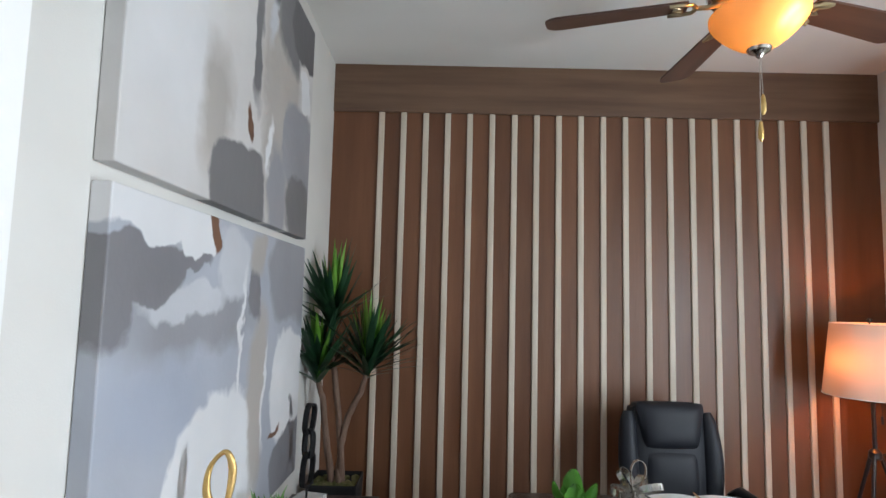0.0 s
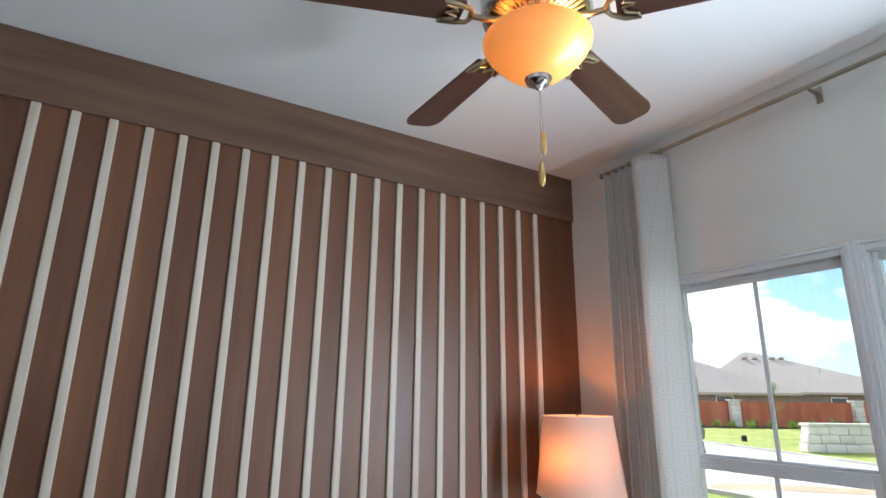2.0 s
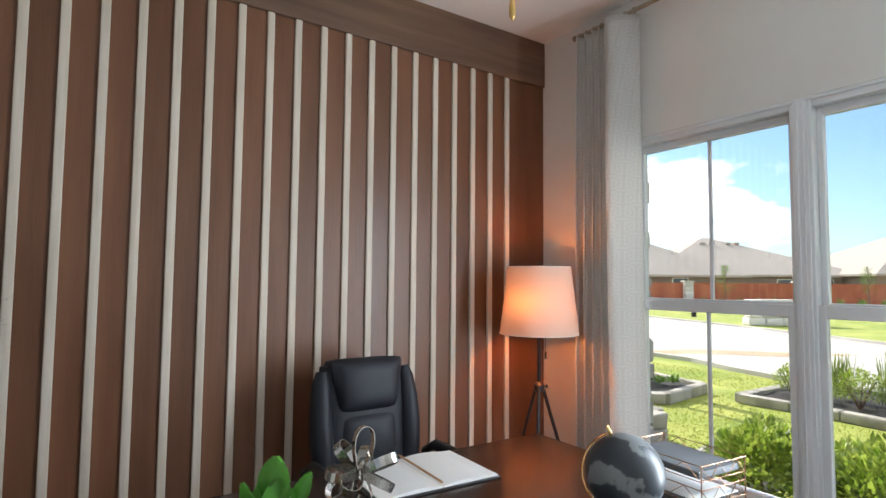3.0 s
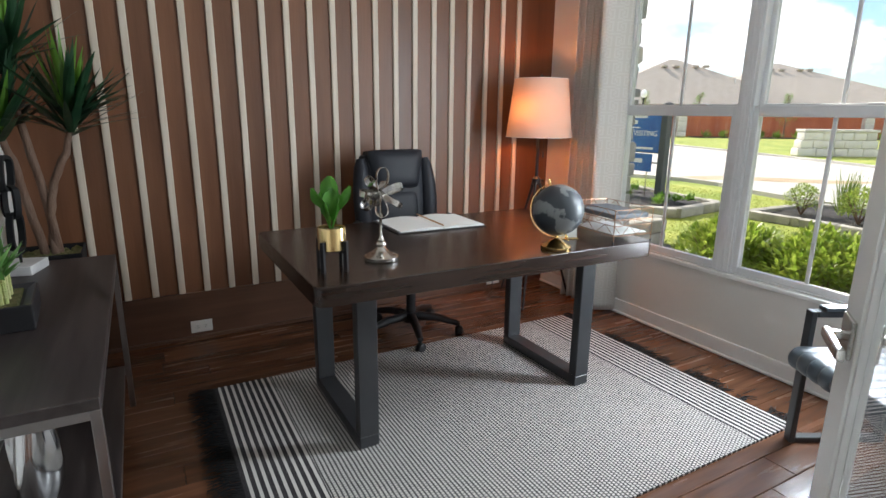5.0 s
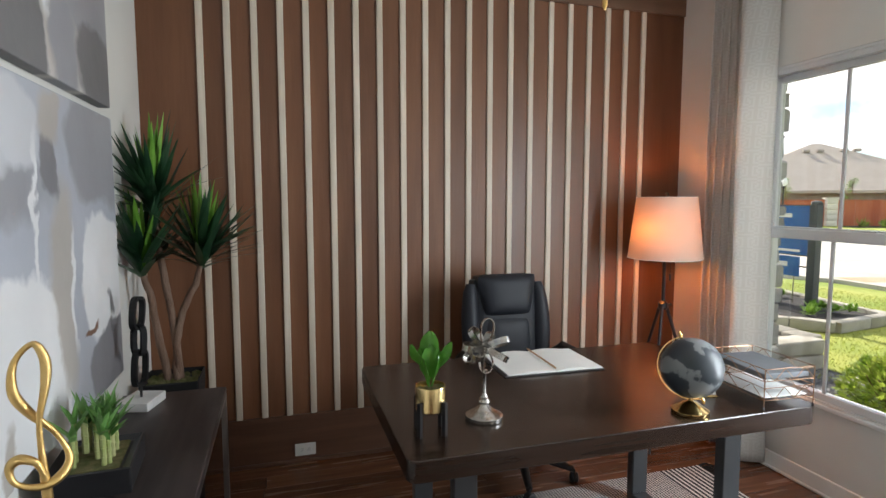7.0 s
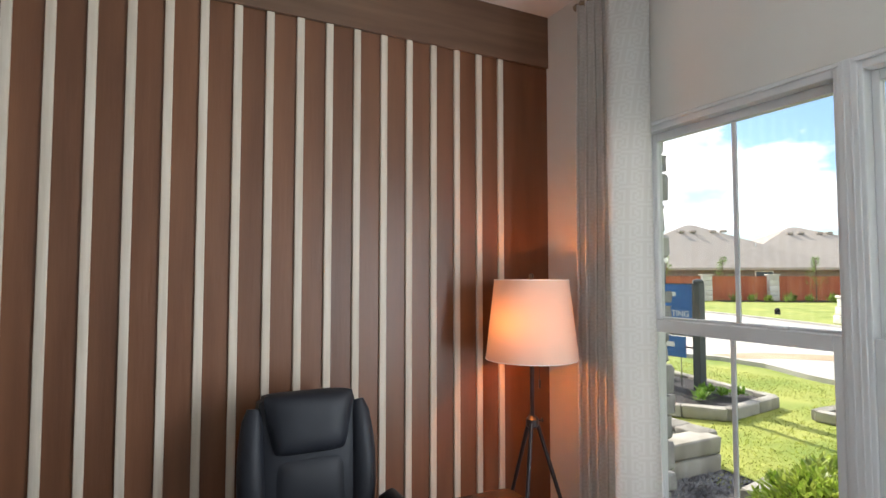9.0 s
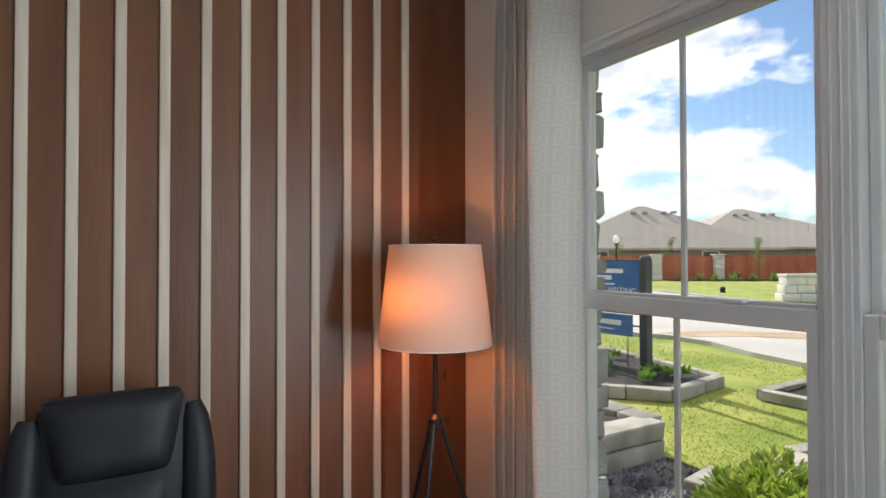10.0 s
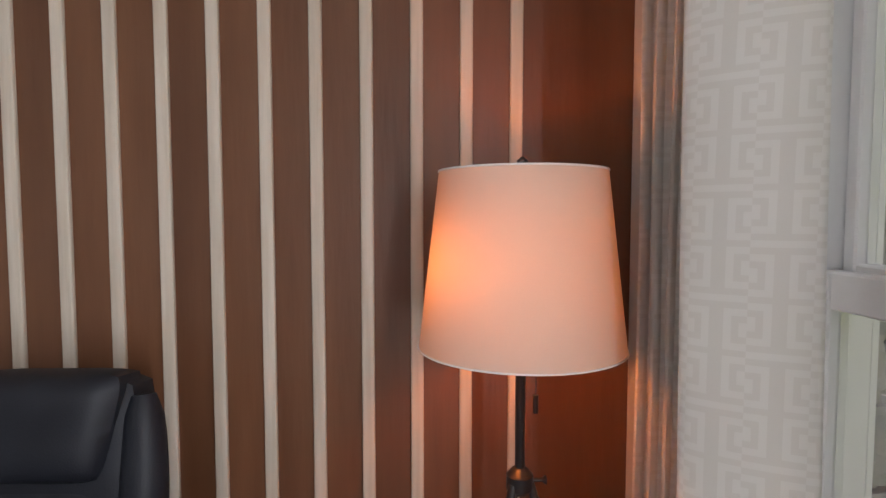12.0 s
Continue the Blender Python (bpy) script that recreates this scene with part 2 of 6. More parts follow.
# window wall
WY0, WY1, WZ0, WZ1 = 0.86, 2.54, 0.45, 2.25
wall_east = setting(part("wall_east", boxes((XR, XR + 0.16, -3.0, WY0, -0.012, H), (XR, XR + 0.11, WY1, YB + 0.15, -0.012, H), (XR + 0.11, XR + 0.16, 2.63, YB + 0.15, -0.012, H),
                    (XR, XR + 0.16, WY0, WY1, -0.012, WZ0), (XR, XR + 0.16, WY0, WY1, WZ1, H)), "wall"), "light greige painted wall with a wide window", "wall")
# door wall: double doorway x -0.55 to 0.53
DX0, DX1, DZ = -0.55, 0.53, 2.05
wall_south = setting(part("wall_south", boxes((-3.4, DX0, -0.12, 0.0, -0.012, H), (DX1, XR, -0.12, 0.0, -0.012, H), (DX0, DX1, -0.12, 0.0, DZ, H)), "wall"), "light greige wall with a double doorway", "wall")
wall_hall = setting(part("wall_hall", boxes((-3.4, XR, -3.0, -2.88, -0.012, H), (-3.4, -3.28, -2.88, -0.12, -0.012, H)), "wall"), "plain greige walls of the hall", "wall")
trim = setting(new("trim"), "white painted door casing", "trim")
for s in ((DX0 - 0.07, DX0, 0.0, 0.018, 0.0, DZ + 0.07), (DX1, DX1 + 0.07, 0.0, 0.018, 0.0, DZ + 0.07), (DX0, DX1, 0.0, 0.018, DZ, DZ + 0.07)):
    part("casing", boxes(s, bevel=0.004), "trim", trim)
for s in ((DX0, DX0 + 0.018, -0.12, 0.0, 0.0, DZ), (DX1 - 0.018, DX1, -0.12, 0.0, 0.0, DZ), (DX0 + 0.018, DX1 - 0.018, -0.12, 0.0, DZ - 0.018, DZ)):
    part("jamb", boxes(s), "trim", trim)


def skirting(x0, x1, y0, y1, axis):
    bm = bmesh.new()
    box(bm, x0, x1, y0, y1, 0.0, 0.095, 0.003)
    return bm


baseboard = setting(new("baseboard"), "white painted baseboard", "baseboard")
part("board", skirting(XR - 0.014, XR, 0.0, YB - 0.02, "y"), "trim", baseboard)
part("board", skirting(XL, XL + 0.014, 0.02, YB - 0.02, "y"), "trim", baseboard)
part("shoe_moulding", boxes((XR - 0.026, XR - 0.014, 0.02, YB - 0.02, 0.0, 0.018), bevel=0.005), "trim", baseboard)

# accent wall: header, base plank, slats
SPACING, SLAT_21 = 0.1357, 2.278
part("header_board", boxes((XL, XR, YB - 0.022, YB, 2.752, H), bevel=0.002), "panel_h", wall_north, "brown stained horizontal header board")
part("base_board", boxes((XL, XR, YB - 0.020, YB, 0.02, 0.283), bevel=0.002), "base_h", wall_north, "dark stained horizontal base board")
part("base_strip", boxes((XL + 0.02, XR - 0.03, YB - 0.034, YB - 0.020, 0.0, 0.022), bevel=0.004), "base_h", wall_north)
slat_bm = boxes((-0.0175, 0.0175, -0.018, 0.0, 0.283, 2.752), bevel=0.005, seg=3)
slat_me = mesh_of("slat", slat_bm, True)
slat_me.materials.append(M["slat"])
for k in range(21):
    ob = new("slat", slat_me)
    ob.parent = wall_north
    ob.location = (SLAT_21 - (20 - k) * SPACING + rnd.uniform(-0.0012, 0.0012), YB, 0)
edges = [XL] + [SLAT_21 - (20 - k) * SPACING for k in range(21)] + [XR]
for a, b in zip(edges, edges[1:]):
    part("panel_board", boxes((a + 0.0006, b - 0.0006, YB - 0.004, YB - 0.0005 + rnd.uniform(-0.0004, 0), 0.2835, 2.7515)), "panel", wall_north)


# floor planks along x
def planks():
    meshes = {}
    y = -2.88
    while y < YB - 0.001:
        y1 = min(y + 0.127, YB)
        x = -3.28 + rnd.uniform(-1.2, 0)
        while x < XR - 0.001:
            length = rnd.choice((0.7, 0.95, 1.2, 1.5))
            x0, x1 = max(x, -3.28), min(x + length, XR)
            x += length
            if x1 - x0 < 0.02:
                continue
            key = (round(x1 - x0, 2), round(y1 - y, 3))
            if key not in meshes:
                meshes[key] = mesh_of("plank", boxes((0.0006, x1 - x0 - 0.0006, 0.0006, y1 - y - 0.0006, -0.012, 0.0), bevel=0.0022))
                meshes[key].materials.append(M["floor"])
            ob = new("plank", meshes[key])
            ob.parent, ob.location = floor, (x0, y, 0)
        y = y1


# window: two double-hung units side by side
window_1 = setting(new("window_1"), "white vinyl window of two double-hung units with vertical muntins", "window")
GLASS = bpy.data.materials.new("clear_glass")
GLASS.use_nodes = True
gb = GLASS.node_tree.nodes["Principled BSDF"]
gb.inputs["Transmission Weight"].default_value, gb.inputs["Roughness"].default_value, gb.inputs["IOR"].default_value = 1.0, 0.0, 1.3


def window_unit(y0, y1, m0, m1):
    """One double-hung unit; m0, m1: the widths of the fixed frame on its two sides."""
    zr = 1.340
    X = XR + 0.006
    part("window_frame", boxes((X, X + 0.10, y0, y0 + m0, WZ0 + 0.022, WZ1), (X, X + 0.10, y1 - m1, y1, WZ0 + 0.022, WZ1), (X, X + 0.10, y0 + m0, y1 - m1, WZ1 - 0.045, WZ1),
                               (X, X + 0.10, y0 + m0, y1 - m1, WZ0 + 0.022, WZ0 + 0.032), bevel=0.003), "vinyl", window_1)
    for name, xa, xb, z0, z1, st in (("upper_sash", X + 0.045, X + 0.080, zr - 0.012, WZ1 - 0.045, 0.024), ("lower_sash", X + 0.006, X + 0.042, WZ0 + 0.032, zr + 0.024, 0.030)):
        a, b = y0 + m0, y1 - m1
        bot, top = (0.046, 0.036) if name == "upper_sash" else (0.036, 0.054)
        sash = part(name, boxes((xa, xb, a, a + st, z0, z1), (xa, xb, b - st, b, z0, z1), (xa, xb, a + st, b - st, z0, z0 + bot), (xa, xb, a + st, b - st, z1 - top, z1), bevel=0.003), "vinyl", window_1)
        mid = (a + b) / 2
        part("muntin", boxes((xa + 0.011, xb - 0.011, mid - 0.009, mid + 0.009, z0 + bot, z1 - top), bevel=0.002), "vinyl", sash)
        pane = part("pane", boxes((xa + 0.015, xb - 0.015, a + st - 0.004, b - st + 0.004, z0 + bot - 0.004, z1 - top + 0.004)), GLASS, sash)
        pane.visible_shadow = False
    part("frame_stop", boxes((X - 0.010, X, y0 + 0.002, y0 + 0.012, WZ0 + 0.022, WZ1 - 0.002), (X - 0.010, X, y1 - 0.012, y1 - 0.002, WZ0 + 0.022, WZ1 - 0.002),
                             (X - 0.010, X, y0 + 0.012, y1 - 0.012, WZ1 - 0.018, WZ1 - 0.002), bevel=0.003), "vinyl", window_1)
    part("sash_lock", boxes((X + 0.010, X + 0.040, (y0 + y1) / 2 - 0.20, (y0 + y1) / 2 - 0.13, zr + 0.024, zr + 0.036), bevel=0.004), "vinyl", window_1)


MID = 1.682
window_unit(MID + 0.004, WY1, 0.040, 0.022)
window_unit(WY0, MID - 0.004, 0.012, 0.040)
part("mullion_cover", boxes((XR - 0.002, XR + 0.006, MID - 0.03, MID + 0.03, WZ0 + 0.022, WZ1), bevel=0.002), "vinyl", window_1)
part("window_sill", boxes((XR - 0.022, XR + 0.10, WY0, WY1, WZ0, WZ0 + 0.022), bevel=0.004, seg=2), "trim", window_1)
part("outer_frame", boxes((XR + 0.106, XR + 0.19, WY0, WY0 + 0.02, WZ0, WZ1), (XR + 0.106, XR + 0.116, WY1 - 0.02, WY1, WZ0, WZ1), (XR + 0.106, XR + 0.19, WY0 + 0.02, WY1 - 0.02, WZ0, WZ0 + 0.02)), "vinyl", window_1)


# ---- the room's things (large) ----
def desk():
    d = thing("desk", "espresso wood desk with a thick top on black steel loop legs", "desk", (0, 0, 0))
    x0, x1, y0, y1 = 0.28, 1.838, 1.532, 2.495
    bm = boxes((x0, x1, y0, y1, 0.69, 0.76))
    vert = [e for e in bm.edges if abs(e.verts[0].co.z - e.verts[1].co.z) > 0.05]
    bmesh.ops.bevel(bm, geom=vert, offset=0.035, segments=5, affect="EDGES", profile=0.5)
    hor = [e for e in bm.edges if abs(e.verts[0].co.z - e.verts[1].co.z) < 0.001 and len(e.link_faces) == 2 and e.calc_face_angle(0) > 1.0]
    bmesh.ops.bevel(bm, geom=hor, offset=0.003, segments=1, affect="EDGES", profile=0.5)
    part("tabletop", bm, "espresso", d, "dark espresso wood top with rounded corners", smooth=True)
    for xa in (0.476, 1.589):
        w = 0.082
        part("leg", boxes((xa, xa + w, 1.705, 1.755, 0.062, 0.69), (xa, xa + w, 2.265, 2.315, 0.062, 0.69), (xa, xa + w, 1.705, 2.315, 0.012, 0.062), bevel=0.003), "steel", d)
    return d


desk()


def rug():
    m = bpy.data.materials.new("woven_rug")
    m.use_nodes = True
    n, l = m.node_tree.nodes, m.node_tree.links
    b = n["Principled BSDF"]
    b.inputs["Roughness"].default_value = 0.95
    b.inputs["Specular IOR Level"].default_value = 0.1
    tc, sp = n.new("ShaderNodeTexCoord"), n.new("ShaderNodeSeparateXYZ")
    l.new(tc.outputs["Object"], sp.inputs[0])

    def maths(op, a, c=None, clamp=False):
        q = n.new("ShaderNodeMath")
        q.operation, q.use_clamp = op, clamp
        for i, v in enumerate((a, c)):
            if v is None:
                continue
            if isinstance(v, (int, float)):
                q.inputs[i].default_value = v
            else:
                l.new(v, q.inputs[i])
        return q.outputs[0]

    x, y = sp.outputs["X"], sp.outputs["Y"]
    # lengthwise stripes in the two end bands
    saw = maths("FRACT", maths("DIVIDE", x, 0.0285))
    band = maths("GREATER_THAN", saw, 0.58)
    # dotted weave in the field: rows of short pale stitches, each row half a stitch on
    wob = n.new("ShaderNodeTexNoise")
    wob.inputs["Scale"].default_value, wob.inputs["Detail"].default_value = 5, 1
    l.new(tc.outputs["Object"], wob.inputs["Vector"])
    ux = maths("ADD", maths("DIVIDE", x, 0.0160), maths("MULTIPLY", wob.outputs["Fac"], 0.5))
    vy = maths("ADD", maths("DIVIDE", y, 0.0135), maths("MULTIPLY", maths("MODULO", maths("FLOOR", ux), 2.0), 0.5))
    ax = maths("SUBTRACT", 1.0, maths("MULTIPLY", maths("ABSOLUTE", maths("SUBTRACT", maths("FRACT", ux), 0.5)), 2.0))
    ay = maths("SUBTRACT", 1.0, maths("MULTIPLY", maths("ABSOLUTE", maths("SUBTRACT", maths("FRACT", vy), 0.5)), 2.0))
    field = maths("MULTIPLY", maths("MULTIPLY", maths("SUBTRACT", ax, 0.24), 5.0, True), maths("ADD", 0.10, maths("MULTIPLY", maths("SUBTRACT", ay, 0.20), 5.0, True), True))
    inner = maths("GREATER_THAN", maths("MINIMUM", maths("SUBTRACT", x, 0.0), maths("SUBTRACT", 2.17, x)), 0.262)
    mix = n.new("ShaderNodeMix")
    l.new(inner, mix.inputs["Factor"])
    l.new(band, mix.inputs["A"])
    l.new(field, mix.inputs["B"])
    nz = n.new("ShaderNodeTexNoise")
    nz.inputs["Scale"].default_value, nz.inputs["Detail"].default_value = 260, 2
    l.new(tc.outputs["Object"], nz.inputs["Vector"])
    fac = maths("ADD", mix.outputs["Result"], maths("MULTIPLY", maths("SUBTRACT", nz.outputs["Fac"], 0.5), 0.5), True)
    cm = n.new("ShaderNodeMix")
    cm.data_type = "RGBA"
    cm.inputs["A"].default_value, cm.inputs["B"].default_value = (0.040, 0.037, 0.040, 1), (0.64, 0.61, 0.58, 1)
    l.new(fac, cm.inputs["Factor"])
    l.new(cm.outputs["Result"], b.inputs["Base Color"])
    bp = n.new("ShaderNodeBump")
    bp.inputs["Strength"].default_value, bp.inputs["Distance"].default_value = 0.5, 0.003
    l.new(fac, bp.inputs["Height"])
    l.new(bp.outputs["Normal"], b.inputs["Normal"])
    r = thing("rug", "black and white flat-woven rug with striped ends and dark fringe", "rug", (0.03, 1.0, 0))
    bm = bmesh.new()
    nx, ny = 60, 42
    grid = [[bm.verts.new((2.17 * i / nx, 1.505 * j / ny, 0.010 + 0.0015 * noise.noise(Vector((i * 0.21, j * 0.23, 0))))) for j in range(ny + 1)] for i in range(nx + 1)]
    for i in range(nx):
        for j in range(ny):
            bm.faces.new((grid[i][j], grid[i + 1][j], grid[i + 1][j + 1], grid[i][j + 1]))
    rim = [e for e in bm.edges if e.is_boundary]
    made = bmesh.ops.extrude_edge_only(bm, edges=rim)
    for v in made["geom"]:
        if isinstance(v, bmesh.types.BMVert):
            v.co.z = 0.0005
    part("weave", bm, m, r, "black and white twill weave", smooth=True)
    g = random.Random(8)
    for side in (0, 1):
        bm = bmesh.new()
        for k in range(430):
            y = 1.505 * (k + g.random()) / 430
            x = 0.0 if side == 0 else 2.17
            s = -1 if side == 0 else 1
            L = g.uniform(0.07, 0.125) if side == 0 else g.uniform(0.03, 0.10)
            if side == 1 and noise.noise(Vector((y * 9.0, 3.1, 0))) < -0.02:
                continue
            p = [Vector((x, y, 0.008)), Vector((x + s * L * 0.5, y + g.uniform(-0.012, 0.012), g.uniform(0.008, 0.02))), Vector((x + s * L, y + g.uniform(-0.03, 0.03), g.uniform(0.002, 0.010)))]
            tube(p, [0.0022, 0.002, 0.0012], 4, bm)
        tagged(part("fringe", bm, "black_matte", r, "dark yarn fringe"), kind="stuff")
    return r


rug()


def floor_lamp():
    d = thing("floor_lamp", "black metal tripod floor lamp with a lit tapered white shade", "lamp", (LAMP.x, LAMP.y, 0))
    shade = bpy.data.materials.new("lamp_shade_linen")
    shade.use_nodes = True
    n, l = shade.node_tree.nodes, shade.node_tree.links
    out = n["Material Output"]
    n.remove(n["Principled BSDF"])
    dif, tr, ad = n.new("ShaderNodeBsdfDiffuse"), n.new("ShaderNodeBsdfTranslucent"), n.new("ShaderNodeMixShader")
    tc, wv = n.new("ShaderNodeTexCoord"), n.new("ShaderNodeTexNoise")
    mp, rp = n.new("ShaderNodeMapping"), n.new("ShaderNodeValToRGB")
    mp.inputs["Scale"].default_value = (60, 60, 400)
    rp.color_ramp.elements[0].color, rp.color_ramp.elements[1].color = (0.60, 0.50, 0.42, 1), (0.66, 0.56, 0.48, 1)
    l.new(tc.outputs["Object"], mp.inputs["Vector"])
    l.new(mp.outputs["Vector"], wv.inputs["Vector"])
    l.new(wv.outputs["Fac"], rp.inputs["Fac"])
    l.new(rp.outputs["Color"], dif.inputs["Color"])
    l.new(rp.outputs["Color"], tr.inputs["Color"])
    ad.inputs["Fac"].default_value = 0.11
    l.new(dif.outputs[0], ad.inputs[1])
    l.new(tr.outputs[0], ad.inputs[2])
    l.new(ad.outputs[0], out.inputs["Surface"])
    bm = bmesh.new()
    n_seg = 64
    for r0, r1 in ((0.222, 0.178),):
        prof = [(r0, 1.160), (r0 - (r0 - r1) * 0.5, 1.350), (r1, 1.540)]
        rings = [[bm.verts.new((r * math.cos(2 * math.pi * i / n_seg), r * math.sin(2 * math.pi * i / n_seg), z)) for i in range(n_seg)] for r, z in prof]
        for a, b in zip(rings, rings[1:]):
            for i in range(n_seg):
                bm.faces.new((a[i], a[(i + 1) % n_seg], b[(i + 1) % n_seg], b[i]))
    sh = part("shade", bm, shade, d, "tapered white linen drum shade, glowing warm", smooth=True)
    for r, z in ((0.2225, 1.162), (0.1785, 1.538)):
        part("rim", tube([(r * math.cos(a), r * math.sin(a), z) for a in [2 * math.pi * i / 64 for i in range(64)]], 0.0022, 5, closed=True), "paper", sh)
    part("pole", lathe([(0.011, 0.855), (0.011, 1.24), (0.018, 1.25), (0.018, 1.30), (0.004, 1.31), (0.004, 1.545), (0.012, 1.547), (0.012, 1.562), (0.003, 1.570)], 16), "black", d, smooth=True)
    bm = bmesh.new()
    for k in range(3):
        a = radians(90 + 120 * k)
        tube([(0, 0, 1.530), (0.177 * math.cos(a), 0.177 * math.sin(a), 1.530)], 0.002, 5, bm)
    part("spider", bm, "black", d)
    part("hub", lathe([(0.022, 0.835), (0.030, 0.845), (0.030, 0.875), (0.016, 0.890), (0.012, 0.892)], 20), "black", d, smooth=True)
    part("knob", tube([(0.028, 0, 0.862), (0.05, 0, 0.862), (0.058, 0, 0.862)], [0.005, 0.005, 0.011], 10), "black", d)
    for k in range(3):
        a = radians(222 + 120 * k)
        part("leg", tube([(0.022 * math.cos(a), 0.022 * math.sin(a), 0.858), (0.29 * math.cos(a), 0.29 * math.sin(a), 0.006)], [0.0105, 0.008], 10), "black", d, smooth=True)
    part("switch", tube([(0.03, -0.02, 1.06), (0.03, -0.02, 1.02)], 0.006, 8), "black", d)
    part("switch_cord", tube([(0.012, -0.01, 1.245), (0.03, -0.02, 1.19), (0.03, -0.02, 1.06)], 0.0012, 4), "black", d)
    return d


floor_lamp()


def ceiling_fan():
    d = thing("ceiling_fan", "nickel ceiling fan, five walnut blades, lit amber bowl", "ceiling fan", (FAN.x, FAN.y, 0))
    blade_m = material("walnut_blade", (0.055, 0.020, 0.012), (0.095, 0.038, 0.022), 0.35, scale=(1.2, 14, 14), noise_scale=1.5)
    M["blade"] = blade_m
    part("canopy", lathe([(0.022, 2.90), (0.05, 2.93), (0.068, 2.98), (0.07, 3.05)], 32), "nickel", d, smooth=True)
    part("downrod", lathe([(0.013, 2.78), (0.013, 2.92)], 16), "nickel", d, smooth=True)
    part("motor_housing", lathe([(0.085, 2.642), (0.132, 2.650), (0.150, 2.658), (0.156, 2.67), (0.156, 2.720), (0.146, 2.738), (0.10, 2.765), (0.03, 2.79)], 48), "nickel", d, "brushed nickel motor housing", smooth=True)
    bm = bmesh.new()
    for k in range(40):
        a = 2 * math.pi * k / 40
        c, s = math.cos(a), math.sin(a)
        tube([(0.092 * c, 0.092 * s, 2.640), (0.140 * c, 0.140 * s, 2.649)], 0.0035, 4, bm)
    part("vent_ribs", bm, "brass", d)
    part("switch_housing", lathe([(0.07, 2.600), (0.074, 2.604), (0.070, 2.628), (0.06, 2.642)], 40), "nickel", d, smooth=True)
    part("light_fitter", lathe([(0.078, 2.586), (0.088, 2.590), (0.086, 2.602), (0.07, 2.606)], 40), "nickel", d, smooth=True)
    amber = bpy.data.materials.new("amber_glass")
    amber.use_nodes = True
    n, l = amber.node_tree.nodes, amber.node_tree.links
    n.remove(n["Principled BSDF"])
    dif, tr, gl, m1, m2 = n.new("ShaderNodeBsdfDiffuse"), n.new("ShaderNodeBsdfTranslucent"), n.new("ShaderNodeBsdfGlossy"), n.new("ShaderNodeMixShader"), n.new("ShaderNodeMixShader")
    dif.inputs["Color"].default_value, tr.inputs["Color"].default_value = (0.52, 0.32, 0.13, 1), (0.74, 0.46, 0.20, 1)
    gl.inputs["Roughness"].default_value = 0.3
    m1.inputs["Fac"].default_value, m2.inputs["Fac"].default_value = 0.09, 0.04
    l.new(dif.outputs[0], m1.inputs[1]), l.new(tr.outputs[0], m1.inputs[2])
    l.new(m1.outputs[0], m2.inputs[1]), l.new(gl.outputs[0], m2.inputs[2])
    l.new(m2.outputs[0], n["Material Output"].inputs["Surface"])
    bm = bmesh.new()
    prof = [(0.132, 2.596), (0.144, 2.593), (0.151, 2.583), (0.150, 2.570), (0.141, 2.552), (0.126, 2.533), (0.110, 2.516), (0.092, 2.499), (0.070, 2.482), (0.046, 2.469), (0.02, 2.462)]
    rings = [[bm.verts.new((r * math.cos(2 * math.pi * i / 48), r * math.sin(2 * math.pi * i / 48), z)) for i in range(48)] for r, z in prof]
    for a, b in zip(rings, rings[1:]):
        for i in range(48):
            bm.faces.new((a[i], a[(i + 1) % 48], b[(i + 1) % 48], b[i]))
    bowl = part("glass_bowl", bm, amber, d, "amber frosted glass light bowl", smooth=True)
    part("finial", lathe([(0.004, 2.432), (0.010, 2.438), (0.014, 2.446), (0.034, 2.456), (0.038, 2.466), (0.02, 2.47)], 24), "nickel", d, smooth=True)
    for x, z in ((0.006, 2.275), (-0.004, 2.185)):
        part("pull_chain", tube([(x * 0.3, -0.004, 2.44), (x, -0.004, z + 0.03)], 0.0014, 5), "nickel", d)
        part("pull_fob", lathe([(0.002, z + 0.036), (0.006, z + 0.028), (0.0095, z), (0.0085, z - 0.022), (0.003, z - 0.034)], 12, centre=(x, -0.004, 0)), "leaf_gold", d, "turned amber wood fob", smooth=True)
    # blade along +x, then copies turned round the axis
    def blade_mesh():
        bm = bmesh.new()
        outline = []
        for i in range(9):
            u = i / 8
            outline.append((0.215 + 0.43 * u, 0.052 + 0.018 * u))
        for i in range(1, 7):
            a = math.pi / 2 * i / 6
            outline.append((0.645 + 0.055 * math.sin(a), 0.070 - 0.070 * (1 - math.cos(a)) * 0.62))
        full = outline + [(x, -y) for x, y in reversed(outline)]
        top, bot = [], []
        for x, y in full:
            tilt = -y * math.tan(radians(11))
            top.append(bm.verts.new((x, y, 2.648 + tilt)))
            bot.append(bm.verts.new((x, y, 2.640 + tilt)))
        bm.faces.new(top)
        bm.faces.new(bot[::-1])
        k = len(full)
        for i in range(k):
            bm.faces.new((top[i], bot[i], bot[(i + 1) % k], top[(i + 1) % k]))
        return bm

